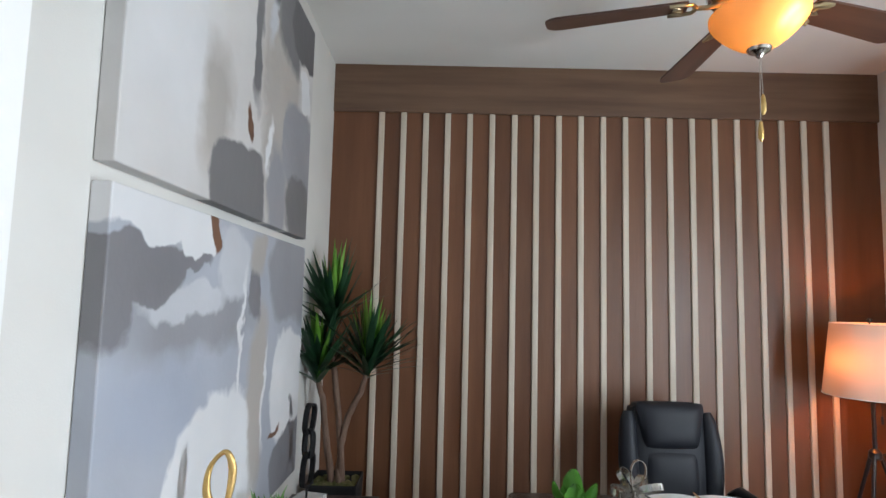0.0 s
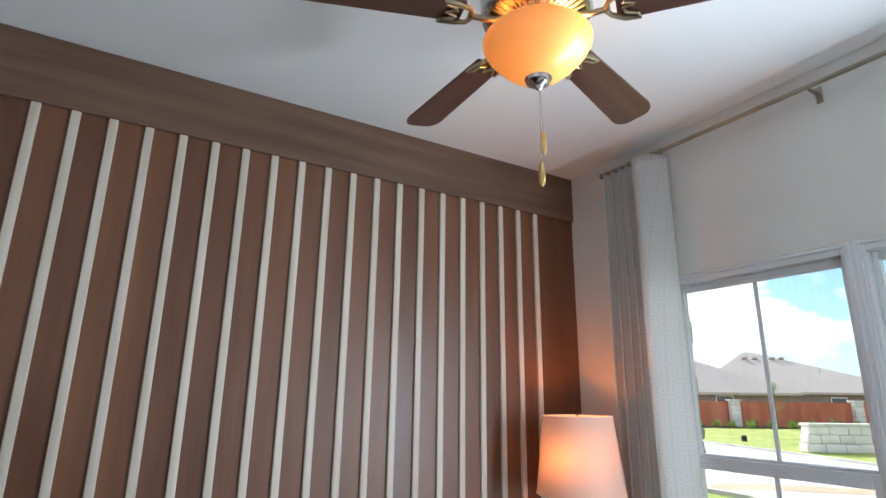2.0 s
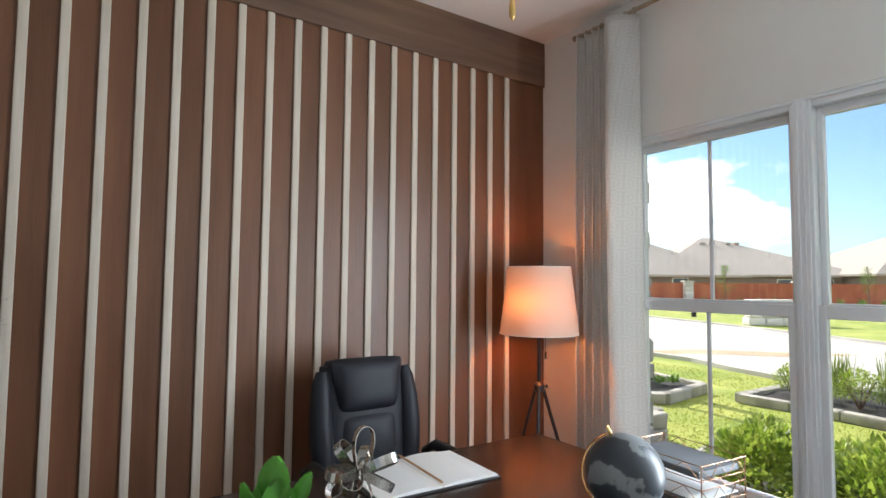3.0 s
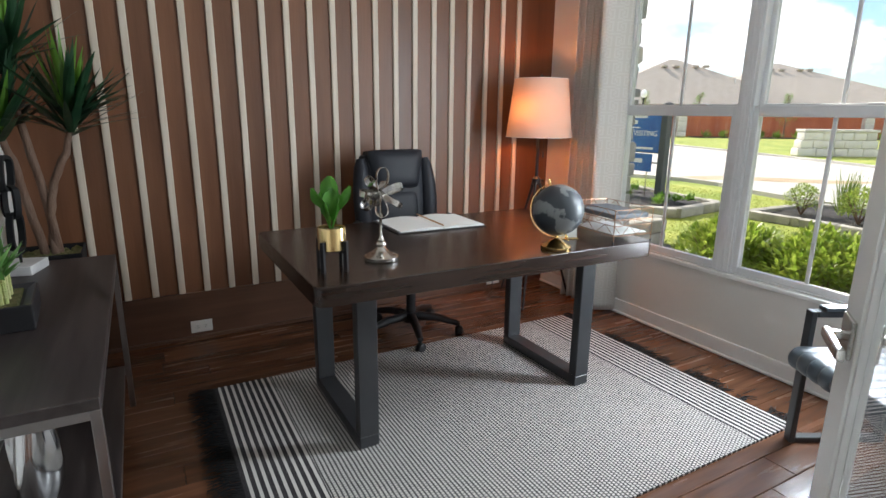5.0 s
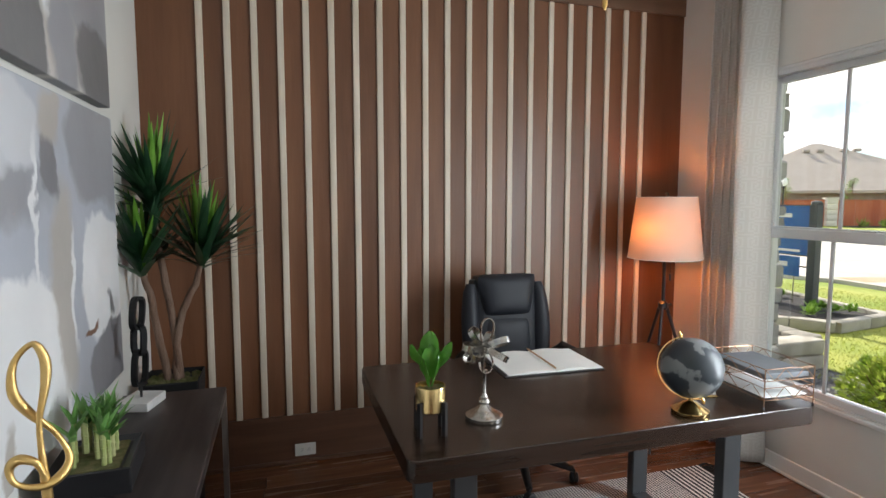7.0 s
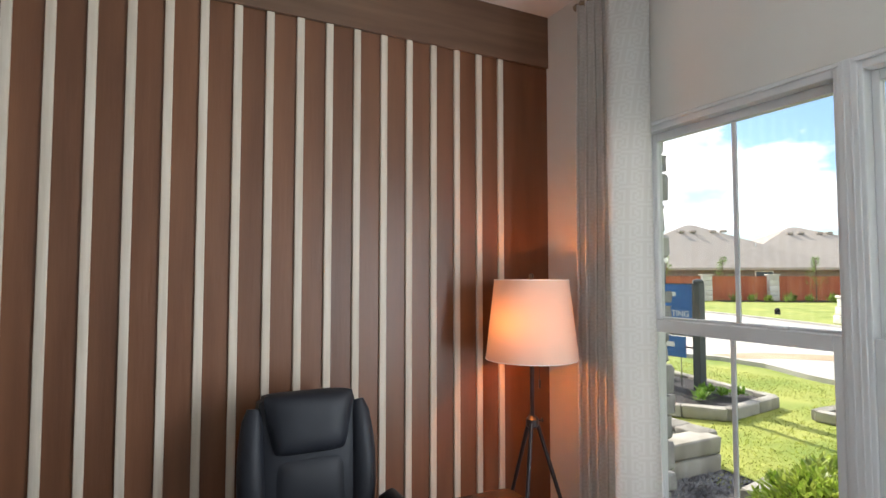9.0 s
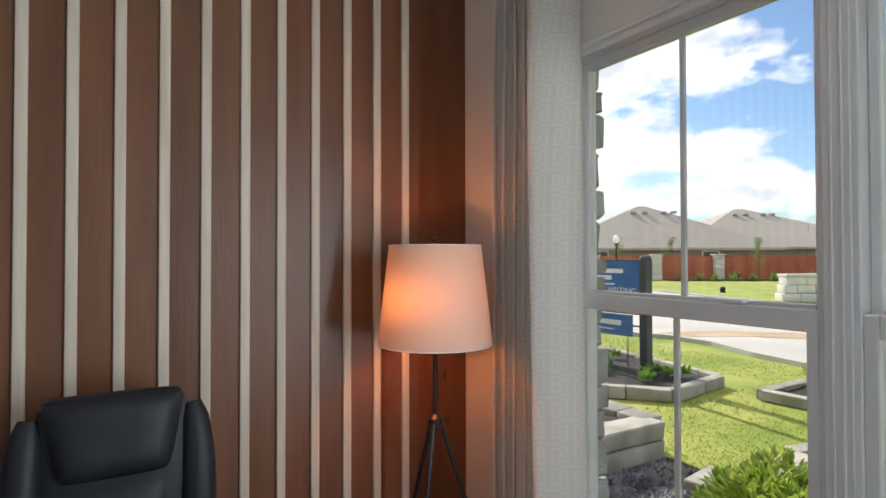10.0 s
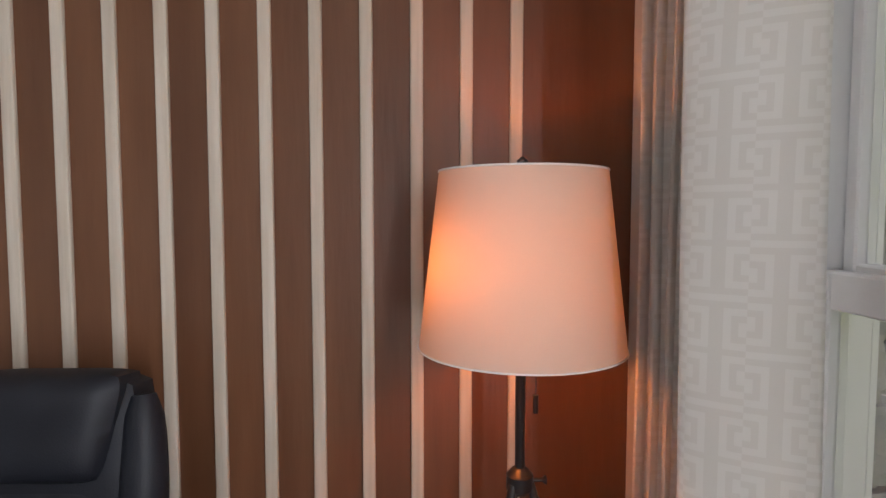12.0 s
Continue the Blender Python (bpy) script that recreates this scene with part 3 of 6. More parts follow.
    def iron_mesh():
        bm = bmesh.new()
        tube([(0.10, 0, 2.640), (0.15, 0, 2.632), (0.20, 0, 2.634)], [0.010, 0.009, 0.008], 8, bm)
        for s in (-1, 1):
            tube([(0.185, 0, 2.634), (0.20, s * 0.028, 2.634), (0.235, s * 0.046, 2.634 - s * 0.008), (0.275, s * 0.052, 2.634 - s * 0.010), (0.268, s * 0.038, 2.634 - s * 0.007), (0.238, s * 0.026, 2.634 - s * 0.004), (0.232, s * 0.012, 2.634), (0.262, 0, 2.633)], [0.007, 0.007, 0.008, 0.006, 0.005, 0.006, 0.006, 0.004], 8, bm)
        return bm
    bl, ir = mesh_of("blade", blade_mesh()), mesh_of("blade_iron", iron_mesh(), True)
    bl.materials.append(blade_m)
    ir.materials.append(M["brass"])
    for k in range(5):
        for me, nm in ((bl, "blade"), (ir, "blade_iron")):
            ob = new(nm, me)
            ob.parent = d
            ob.matrix_basis = pose(0, 0, 0, 0, 0, 90.0 + 72 * k)
    return d


ceiling_fan()


def curtain():
    cm = bpy.data.materials.new("greek_key_curtain")
    cm.use_nodes = True
    n, l = cm.node_tree.nodes, cm.node_tree.links
    b = n["Principled BSDF"]
    b.inputs["Roughness"].default_value = 0.85
    b.inputs["Specular IOR Level"].default_value = 0.2
    b.inputs["Sheen Weight"].default_value = 0.2
    uv, sp = n.new("ShaderNodeUVMap"), n.new("ShaderNodeSeparateXYZ")
    uv.uv_map = "cloth"
    l.new(uv.outputs[0], sp.inputs[0])

    def maths(op, a, c=None, clamp=False):
        q = n.new("ShaderNodeMath")
        q.operation, q.use_clamp = op, clamp
        for i, v in enumerate((a, c)):
            if v is None:
                continue
            if isinstance(v, (int, float)):
                q.inputs[i].default_value = v
            else:
                l.new(v, q.inputs[i])
        return q.outputs[0]

    cell = 0.078
    u, v = maths("DIVIDE", sp.outputs["X"], cell), maths("DIVIDE", sp.outputs["Y"], cell)
    par = maths("MODULO", maths("ADD", maths("FLOOR", u), maths("FLOOR", v)), 2.0)
    fu, fv = maths("SUBTRACT", maths("FRACT", u), 0.5), maths("SUBTRACT", maths("FRACT", v), 0.5)
    # square spiral: rings of Chebyshev distance stepped by one turn
    ring = maths("MAXIMUM", maths("ABSOLUTE", fu), maths("ABSOLUTE", maths("ADD", fv, maths("MULTIPLY", maths("SIGN", fu), maths("ADD", 0.0, maths("MULTIPLY", maths("SUBTRACT", par, 0.5), 0.125))))))
    line = maths("LESS_THAN", maths("FRACT", maths("MULTIPLY", ring, 4.0)), 0.52)
    mix = n.new("ShaderNodeMix")
    mix.data_type = "RGBA"
    mix.inputs["A"].default_value, mix.inputs["B"].default_value = (0.76, 0.745, 0.715, 1), (0.81, 0.80, 0.775, 1)
    l.new(line, mix.inputs["Factor"])
    l.new(mix.outputs["Result"], b.inputs["Base Color"])
    wv = n.new("ShaderNodeTexNoise")
    wv.inputs["Scale"].default_value = 900
    l.new(uv.outputs[0], wv.inputs["Vector"])
    bp = n.new("ShaderNodeBump")
    bp.inputs["Strength"].default_value, bp.inputs["Distance"].default_value = 0.35, 0.002
    l.new(maths("ADD", line, maths("MULTIPLY", wv.outputs["Fac"], 0.5)), bp.inputs["Height"])
    l.new(bp.outputs["Normal"], b.inputs["Normal"])
    tr, ms = n.new("ShaderNodeBsdfTranslucent"), n.new("ShaderNodeMixShader")
    l.new(mix.outputs["Result"], tr.inputs["Color"])
    ms.inputs["Fac"].default_value = 0.52
    l.new(b.outputs[0], ms.inputs[1]), l.new(tr.outputs[0], ms.inputs[2])
    l.new(ms.outputs[0], n["Material Output"].inputs["Surface"])
    c = thing("curtain", "long pale grey curtain with a raised Greek key weave", "curtain", (2.515, 0, 0))
    nu, nv = 150, 60
    Y0, Y1 = 2.862, 2.450
    bm = bmesh.new()
    lay = bm.loops.layers.uv.new("cloth")
    rows = []
    for j in range(nv + 1):
        z = 0.015 + (2.925 - 0.015) * j / nv
        h = j / nv
        row, arc, last = [], 0.0, None
        for i in range(nu + 1):
            s = i / nu
            # narrow pleats towards the corner, one broad flat panel at the leading edge
            amp = (0.038 + 0.010 * math.sin(9 * s + 1)) * (1 - 0.35 * h ** 6)
            q = min(s / 0.58, 1.0)
            ph = 2 * math.pi * 4.5 * q ** 1.1 + 0.35 * math.sin(2.2 * h + 4 * s) * (1 - h)
            sway = 0.012 * math.sin(2.6 * h + 5 * s) * (1 - h) - 0.03 * s * (1 - h) ** 2
            y = Y0 + (Y1 - Y0) * s + 0.010 * math.sin(2 * ph) * (s < 0.58) + sway
            x = amp * math.cos(ph) + 0.008 * noise.noise(Vector((s * 4, h * 3, 0)))
            if s > 0.58:
                f = (s - 0.58) / 0.42
                x = x * (1 - f) ** 2 - 0.072 * math.sin(math.pi * f) + 0.062 * f ** 5 + 0.006 * math.sin(9 * f + 3 * h)
            p = Vector((x, y, z))
            arc += (p - last).length if last else 0.0
            last = p
            row.append((bm.verts.new(p), arc, z))
        rows.append(row)
    for j in range(nv):
        for i in range(nu):
            q = (rows[j][i], rows[j][i + 1], rows[j + 1][i + 1], rows[j + 1][i])
            f = bm.faces.new([a[0] for a in q])
            for lp, a in zip(f.loops, q):
                lp[lay].uv = (a[1], a[2])
    cl = part("cloth", bm, cm, c, smooth=True)
    sol = cl.modifiers.new("thickness", "SOLIDIFY")
    sol.thickness = 0.0016
    rod = thing("curtain_rod", "slim brass curtain rod on a wall bracket", "curtain rod", (2.515, 0, 2.935))
    part("rod", tube([(0, 2.86, 0), (0, 0.45, 0)], 0.011, 14), "rod", rod, smooth=True)
    part("end_cap", lathe([(0.011, 0), (0.017, 0.004), (0.017, 0.022), (0.010, 0.026)], 16), "rod", rod, at=pose(0, 2.855, 0, -90, 0, 0), smooth=True)
    for y in (2.80, 1.69, 0.55):
        part("bracket", boxes((-0.006, XR - 2.515, y - 0.008, y + 0.008, -0.020, -0.011), (XR - 2.515 - 0.008, XR - 2.515, y - 0.014, y + 0.014, -0.055, 0.02), bevel=0.002), "rod", rod)
    for k in range(8):
        y = 2.83 - 0.055 * k
        part("ring", tube([(0.0155 * math.cos(a), y, 0.0155 * math.sin(a)) for a in [2 * math.pi * i / 16 for i in range(16)]], 0.0022, 5, closed=True), "rod", rod)


curtain()


def console():
    c = thing("console_table", "dark veneer console table with slim nickel frame and lower shelf", "console table", (0, 0, 0))
    x0, x1, y0, y1 = -0.70, -0.30, 1.165, 2.54
    part("tabletop", boxes((x0, x1, y0, y1, 0.682, 0.71), bevel=0.002), "console_wood", c, "dark grey-brown veneer top")
    part("shelf", boxes((x0 + 0.022, x1 - 0.022, y0 + 0.022, y1 - 0.022, 0.18, 0.205), bevel=0.002), "console_wood", c)
    M["dark_nickel"] = material("dull_nickel", (0.34, 0.33, 0.33), (0.28, 0.27, 0.27), 0.32, metal=1.0)
    for x in (x0, x1 - 0.022):
        for y in (y0, y1 - 0.022):
            part("leg", boxes((x, x + 0.022, y, y + 0.022, 0.0, 0.682), bevel=0.0015), "dark_nickel", c)
    for y in (y0 + 0.002, y1 - 0.022):
        part("apron", boxes((x0 + 0.022, x1 - 0.022, y, y + 0.02, 0.660, 0.682)), "dark_nickel", c)
        part("stretcher", boxes((x0 + 0.022, x1 - 0.022, y, y + 0.02, 0.160, 0.180)), "dark_nickel", c)
    for x in (x0 + 0.002, x1 - 0.022):
        part("apron", boxes((x, x + 0.02, y0 + 0.022, y1 - 0.022, 0.660, 0.682)), "dark_nickel", c)
    return c


console()


def painting(z0, z1, label, seed, base, patches):
    """A stretched canvas; patches: soft warped brush areas (colour, centre along, centre up, half width, half height, softness)."""
    m = bpy.data.materials.new("abstract_paint")
    m.use_nodes = True
    n, l = m.node_tree.nodes, m.node_tree.links
    b = n["Principled BSDF"]
    b.inputs["Roughness"].default_value = 0.55
    tc = n.new("ShaderNodeTexCoord")

    def maths(op, a, c=None, clamp=False):
        q = n.new("ShaderNodeMath")
        q.operation, q.use_clamp = op, clamp
        for i, v in enumerate((a, c)):
            if v is None:
                continue
            if isinstance(v, (int, float)):
                q.inputs[i].default_value = v
            else:
                l.new(v, q.inputs[i])
        return q.outputs[0]

    def warp(scale, detail, offset):
        mp, nz, sp = n.new("ShaderNodeMapping"), n.new("ShaderNodeTexNoise"), n.new("ShaderNodeSeparateXYZ")
        mp.inputs["Location"].default_value = (0, seed + offset, seed * 2)
        nz.inputs["Scale"].default_value, nz.inputs["Detail"].default_value = scale, detail
        l.new(tc.outputs["Object"], mp.inputs["Vector"])
        l.new(mp.outputs["Vector"], nz.inputs["Vector"])
        l.new(nz.outputs["Color"], sp.inputs[0])
        return nz.outputs["Fac"], sp.outputs["X"], sp.outputs["Y"]

    sp = n.new("ShaderNodeSeparateXYZ")
    l.new(tc.outputs["Object"], sp.inputs[0])
    _, wx, wy = warp(3.2, 3.0, 0.0)
    _, vx, vy = warp(14.0, 4.0, 5.0)
    u = maths("DIVIDE", sp.outputs["Y"], 1.5)
    v = maths("DIVIDE", sp.outputs["Z"], z1 - z0)
    u = maths("ADD", u, maths("ADD", maths("MULTIPLY", maths("SUBTRACT", wx, 0.5), 0.16), maths("MULTIPLY", maths("SUBTRACT", vx, 0.5), 0.05)))
    v = maths("ADD", v, maths("ADD", maths("MULTIPLY", maths("SUBTRACT", wy, 0.5), 0.20), maths("MULTIPLY", maths("SUBTRACT", vy, 0.5), 0.05)))
    streak, _, _ = warp(2.0, 6.0, 9.0)
    col = None
    for colour, cu, cv, ru, rv, soft in patches:
        du = maths("DIVIDE", maths("ABSOLUTE", maths("SUBTRACT", u, cu)), ru)
        dv = maths("DIVIDE", maths("ABSOLUTE", maths("SUBTRACT", v, cv)), rv)
        d = maths("POWER", maths("ADD", maths("POWER", du, 3.0), maths("POWER", dv, 3.0)), 0.3333)
        f = maths("DIVIDE", maths("SUBTRACT", 1.0, d), soft, True)
        mx = n.new("ShaderNodeMix")
        mx.data_type = "RGBA"
        l.new(f, mx.inputs["Factor"])
        if col is None:
            mx.inputs["A"].default_value = (*base, 1)
        else:
            l.new(col, mx.inputs["A"])
        mx.inputs["B"].default_value = (*colour, 1)
        col = mx.outputs["Result"]
    hs = n.new("ShaderNodeHueSaturation")
    l.new(col, hs.inputs["Color"])
    l.new(maths("ADD", 0.78, maths("MULTIPLY", streak, 0.44)), hs.inputs["Value"])
    l.new(hs.outputs["Color"], b.inputs["Base Color"])
    bp, nb = n.new("ShaderNodeBump"), n.new("ShaderNodeTexNoise")
    nb.inputs["Scale"].default_value, nb.inputs["Detail"].default_value = 16, 6
    l.new(tc.outputs["Object"], nb.inputs["Vector"])
    bp.inputs["Strength"].default_value, bp.inputs["Distance"].default_value = 0.2, 0.01
    l.new(nb.outputs["Fac"], bp.inputs["Height"])
    l.new(bp.outputs["Normal"], b.inputs["Normal"])
    p = tagged(part("painting", boxes((0, 0.045, 0, 1.50, 0, z1 - z0), bevel=0.004, seg=2), m), label, "painting", "abstract canvases on the wall")
    p.location = (XL + 0.001, 1.03, z0)
    return p


W_, G_, D_, C_, T_, R_, B_ = (0.70, 0.70, 0.71), (0.29, 0.29, 0.31), (0.17, 0.165, 0.17), (0.115, 0.11, 0.115), (0.42, 0.39, 0.36), (0.17, 0.085, 0.05), (0.37, 0.40, 0.47)
P_, M_ = (0.52, 0.53, 0.56), (0.20, 0.195, 0.21)
painting(1.88, 2.90, "large abstract canvas in white, grey and charcoal", 1.0, (0.60, 0.58, 0.565),
         ((W_, 0.12, 0.55, 0.20, 0.60, 0.6), (T_, 0.30, 0.26, 0.10, 0.22, 0.5), (T_, 0.70, 0.50, 0.16, 0.60, 0.3), (D_, 0.45, 0.09, 0.16, 0.15, 0.10), (D_, 0.53, 0.66, 0.035, 0.34, 0.3), (G_, 0.88, 0.36, 0.15, 0.22, 0.12), (G_, 0.70, 0.12, 0.08, 0.22, 0.3),
          (D_, 0.90, 0.08, 0.14, 0.16, 0.15), (D_, 0.74, 0.84, 0.14, 0.18, 0.25), (C_, 0.90, 0.92, 0.14, 0.15, 0.12), (W_, 0.91, 0.66, 0.06, 0.10, 0.12), (W_, 0.62, 0.28, 0.022, 0.14, 0.5), (P_, 0.60, 0.80, 0.02, 0.18, 0.5), (R_, 0.48, 0.32, 0.016, 0.07, 0.35), (C_, 0.60, 0.92, 0.03, 0.10, 0.4)))
painting(0.82, 1.84, "large abstract canvas in grey and pale blue-white strokes", 2.4, (0.40, 0.42, 0.47),
         ((G_, 0.30, 0.70, 0.34, 0.10, 0.5), (P_, 0.24, 0.755, 0.17, 0.045, 0.25), (M_, 0.08, 0.83, 0.13, 0.085, 0.08), (M_, 0.02, 0.74, 0.05, 0.10, 0.2), (M_, 0.22, 0.86, 0.10, 0.04, 0.15), (W_, 0.12, 0.98, 0.17, 0.07, 0.08), (W_, 0.26, 0.93, 0.075, 0.08, 0.08), (P_, 0.44, 0.87, 0.09, 0.13, 0.2),
          (B_, 0.16, 0.52, 0.24, 0.14, 0.6), (W_, 0.40, 0.18, 0.22, 0.32, 0.06), (G_, 0.84, 0.84, 0.18, 0.18, 0.2), (W_, 0.88, 0.42, 0.15, 0.22, 0.10), (T_, 0.61, 0.40, 0.06, 0.40, 0.35), (M_, 0.56, 0.79, 0.035, 0.13, 0.2), (T_, 0.58, 0.94, 0.07, 0.08, 0.3), (W_, 0.50, 0.62, 0.012, 0.30, 0.5), (W_, 0.66, 0.42, 0.014, 0.22, 0.5),
          (M_, 0.90, 0.08, 0.15, 0.15, 0.10), (D_, 0.92, 0.28, 0.018, 0.05, 0.4), (R_, 0.335, 0.94, 0.022, 0.07, 0.2), (R_, 0.78, 0.26, 0.07, 0.014, 0.4), (T_, 0.20, 0.10, 0.05, 0.11, 0.15), (W_, 0.20, 0.10, 0.030, 0.08, 0.2), (T_, 0.34, 0.06, 0.018, 0.14, 0.4)))


# ---- things in the room ----
def soft_box(x0, x1, y0, y1, z0, z1, r, seg=4):
    bm = bmesh.new()
    box(bm, x0, x1, y0, y1, z0, z1, r, seg)
    return bm


def cushion(w, h, t, puff, bm=None, at=None, n=14, taper=0.0):
    """An upholstered pad in the xz plane, width w, height h, thickness t, domed by puff."""
    bm = bm or bmesh.new()
    at = at or Matrix.Identity(4)
    front, back = [], []
    for i in range(n + 1):
        for j in range(n + 1):
            u, v = 2 * i / n - 1, 2 * j / n - 1
            e = (1 - abs(u) ** 4) * (1 - abs(v) ** 4)
            round_x = u * (1 - 0.06 * abs(v) ** 6) * (1 + taper * v)
            round_z = v * (1 - 0.06 * abs(u) ** 6)
            front.append(bm.verts.new(at @ Vector((round_x * w / 2, -t / 2 - puff * e ** 0.6, round_z * h / 2))))
            back.append(bm.verts.new(at @ Vector((round_x * w / 2, t / 2, round_z * h / 2))))
    k = n + 1
    for i in range(n):
        for j in range(n):
            a, b, c, d = i * k + j, (i + 1) * k + j, (i + 1) * k + j + 1, i * k + j + 1
            bm.faces.new((front[a], front[b], front[c], front[d]))
            bm.faces.new((back[d], back[c], back[b], back[a]))
    rim = [i * k for i in range(k)] + [n * k + j for j in range(1, k)] + [i * k + n for i in range(n - 1, -1, -1)] + [j for j in range(n - 1, 0, -1)]
    for a, b in zip(rim, rim[1:] + rim[:1]):
        bm.faces.new((front[a], front[b], back[b], back[a]))
    return bm


def office_chair():
    c = thing("office_chair", "black leather executive office chair with padded headrest and bolsters", "office chair", (1.185, 2.72, 0), 0)
    lean = pose(0, 0.21, 0.50, -7, 0, 0)
    part("backrest", cushion(0.40, 0.60, 0.09, 0.03, at=lean @ pose(0, 0, 0.28)), "leather", c, smooth=True)
    part("headrest", cushion(0.325, 0.235, 0.09, 0.046, at=lean @ pose(0, -0.03, 0.475), taper=0.13), "leather", c, "padded black leather headrest", smooth=True)
    part("lumbar_pad", cushion(0.285, 0.36, 0.06, 0.034, at=lean @ pose(0, -0.03, 0.175)), "leather", c, smooth=True)
    for s in (-1, 1):
        pts, rad = [], []
        for i in range(13):
            u = i / 12
            p = lean @ Vector((s * (0.192 + 0.030 * math.sin(u * 2.6)), -0.03 - 0.015 * math.sin(u * 3), -0.02 + 0.56 * u))
            pts.append(p)
            rad.append(0.052 * (0.55 + 0.45 * math.sin(math.pi * min(1, 0.12 + 0.86 * u)) ** 0.5) * (0.75 if i == 12 else 1))
        part("bolster", tube(pts, rad, 14), "leather", c, smooth=True)
    part("seat", soft_box(-0.26, 0.26, -0.28, 0.24, 0.42, 0.52, 0.045), "leather", c, smooth=True)
    for s in (-1, 1):
        part("armrest", tube([(s * 0.27, 0.16, 0.50), (s * 0.30, 0.17, 0.64), (s * 0.30, 0.08, 0.685), (s * 0.30, -0.14, 0.685), (s * 0.30, -0.20, 0.65), (s * 0.27, -0.20, 0.47)], [0.018, 0.022, 0.026, 0.026, 0.022, 0.016], 10), "plastic", c, smooth=True)
    part("gas_lift", lathe([(0.028, 0.10), (0.028, 0.26), (0.018, 0.262), (0.018, 0.42)], 20), "plastic", c, smooth=True)
    part("tilt_plate", soft_box(-0.10, 0.10, -0.13, 0.12, 0.385, 0.42, 0.008, 2), "plastic", c)
    part("hub", lathe([(0.045, 0.075), (0.052, 0.09), (0.045, 0.135), (0.03, 0.14)], 20), "plastic", c, smooth=True)
    for k in range(5):
        a = radians(-105 + 72 * k)
        ca, sa = math.cos(a), math.sin(a)
        arm = part("base_arm", tube([(0.03 * ca, 0.03 * sa, 0.112), (0.16 * ca, 0.16 * sa, 0.105), (0.29 * ca, 0.29 * sa, 0.072)], [0.028, 0.024, 0.017], 10), "plastic", c, smooth=True)
        cas = part("caster", lathe([(0.001, -0.022), (0.02, -0.022), (0.027, -0.018), (0.027, -0.004), (0.012, 0), (0.027, 0.004), (0.027, 0.018), (0.02, 0.022), (0.001, 0.022)], 18), "plastic", arm,
                   at=pose(0.295 * ca, 0.295 * sa, 0.0275, 90, 0, 20 + 50 * k), smooth=True)
        part("stem", tube([(0.292 * ca, 0.292 * sa, 0.04), (0.292 * ca, 0.292 * sa, 0.075)], 0.009, 8), "plastic", arm)
    return c


office_chair()


def leaf(bm, base, tip, width, droop=0.0, n=4, side=None, cup=0.15):
    """A pointed leaf blade folded along its rib."""
    base, tip = Vector(base), Vector(tip)
    d = tip - base
    s = side or d.cross(Vector((0, 0, 1)))
    s = s.normalized() if s.length > 1e-5 else Vector((1, 0, 0))
    up = s.cross(d).normalized()
    rows = []
    for i in range(n + 1):
        u = i / n
        w = width * math.sin(math.pi * (0.12 + 0.88 * u) ** 0.8) * 0.5 if i < n else 0.0004
        c = base + d * u - Vector((0, 0, droop * u * u))
        rows.append((bm.verts.new(c + s * w + up * w * cup), bm.verts.new(c), bm.verts.new(c - s * w + up * w * cup)))
    for a, b in zip(rows, rows[1:]):
        bm.faces.new((a[0], a[1], b[1], b[0]))
        bm.faces.new((a[1], a[2], b[2], b[1]))


def leaf_material(name, c1, c2, rough=0.4, glow=0.25):
    m = material(name, c1, c2, rough, scale=(9, 9, 9), noise_scale=1.5)
    n, l = m.node_tree.nodes, m.node_tree.links
    b = n["Principled BSDF"]
    geo, hsv, mr = n.new("ShaderNodeNewGeometry"), n.new("ShaderNodeHueSaturation"), n.new("ShaderNodeMapRange")
    src = b.inputs["Base Color"].links[0].from_socket
    mr.inputs["To Min"].default_value, mr.inputs["To Max"].default_value = 0.65, 1.35
    l.new(geo.outputs["Random Per Island"], mr.inputs["Value"])
    l.new(mr.outputs["Result"], hsv.inputs["Value"])
    l.new(src, hsv.inputs["Color"])
    l.new(hsv.outputs["Color"], b.inputs["Base Color"])
    tr, mx = n.new("ShaderNodeBsdfTranslucent"), n.new("ShaderNodeMixShader")
    l.new(hsv.outputs["Color"], tr.inputs["Color"])
    mx.inputs["Fac"].default_value = glow
    l.new(b.outputs[0], mx.inputs[1]), l.new(tr.outputs[0], mx.inputs[2])
    l.new(mx.outputs[0], n["Material Output"].inputs["Surface"])
    return m


M["dracaena"] = leaf_material("dracaena_leaf", (0.012, 0.045, 0.022), (0.025, 0.075, 0.030), 0.35)
M["dracaena_new"] = leaf_material("young_dracaena_leaf", (0.10, 0.26, 0.03), (0.17, 0.36, 0.05), 0.35)
M["fig"] = leaf_material("fig_leaf", (0.050, 0.19, 0.020), (0.095, 0.30, 0.035), 0.3)
M["bamboo"] = leaf_material("bamboo_leaf", (0.09, 0.24, 0.05), (0.20, 0.38, 0.12), 0.4)
M["cane"] = material("bamboo_cane", (0.30, 0.36, 0.12), (0.42, 0.42, 0.20), 0.4, scale=(20, 20, 20))
M["bark"] = material("tan_bark", (0.12, 0.065, 0.042), (0.23, 0.15, 0.11), 0.85, scale=(20, 20, 6), bump=0.6, bump_scale=8)
M["soil"] = material("dark_soil", (0.012, 0.010, 0.008), (0.03, 0.025, 0.02), 0.95, bump=0.8, bump_scale=30)
M["moss"] = material("dry_moss", (0.12, 0.14, 0.04), (0.26, 0.22, 0.10), 0.95, scale=(40, 40, 40), bump=0.9, bump_scale=20)


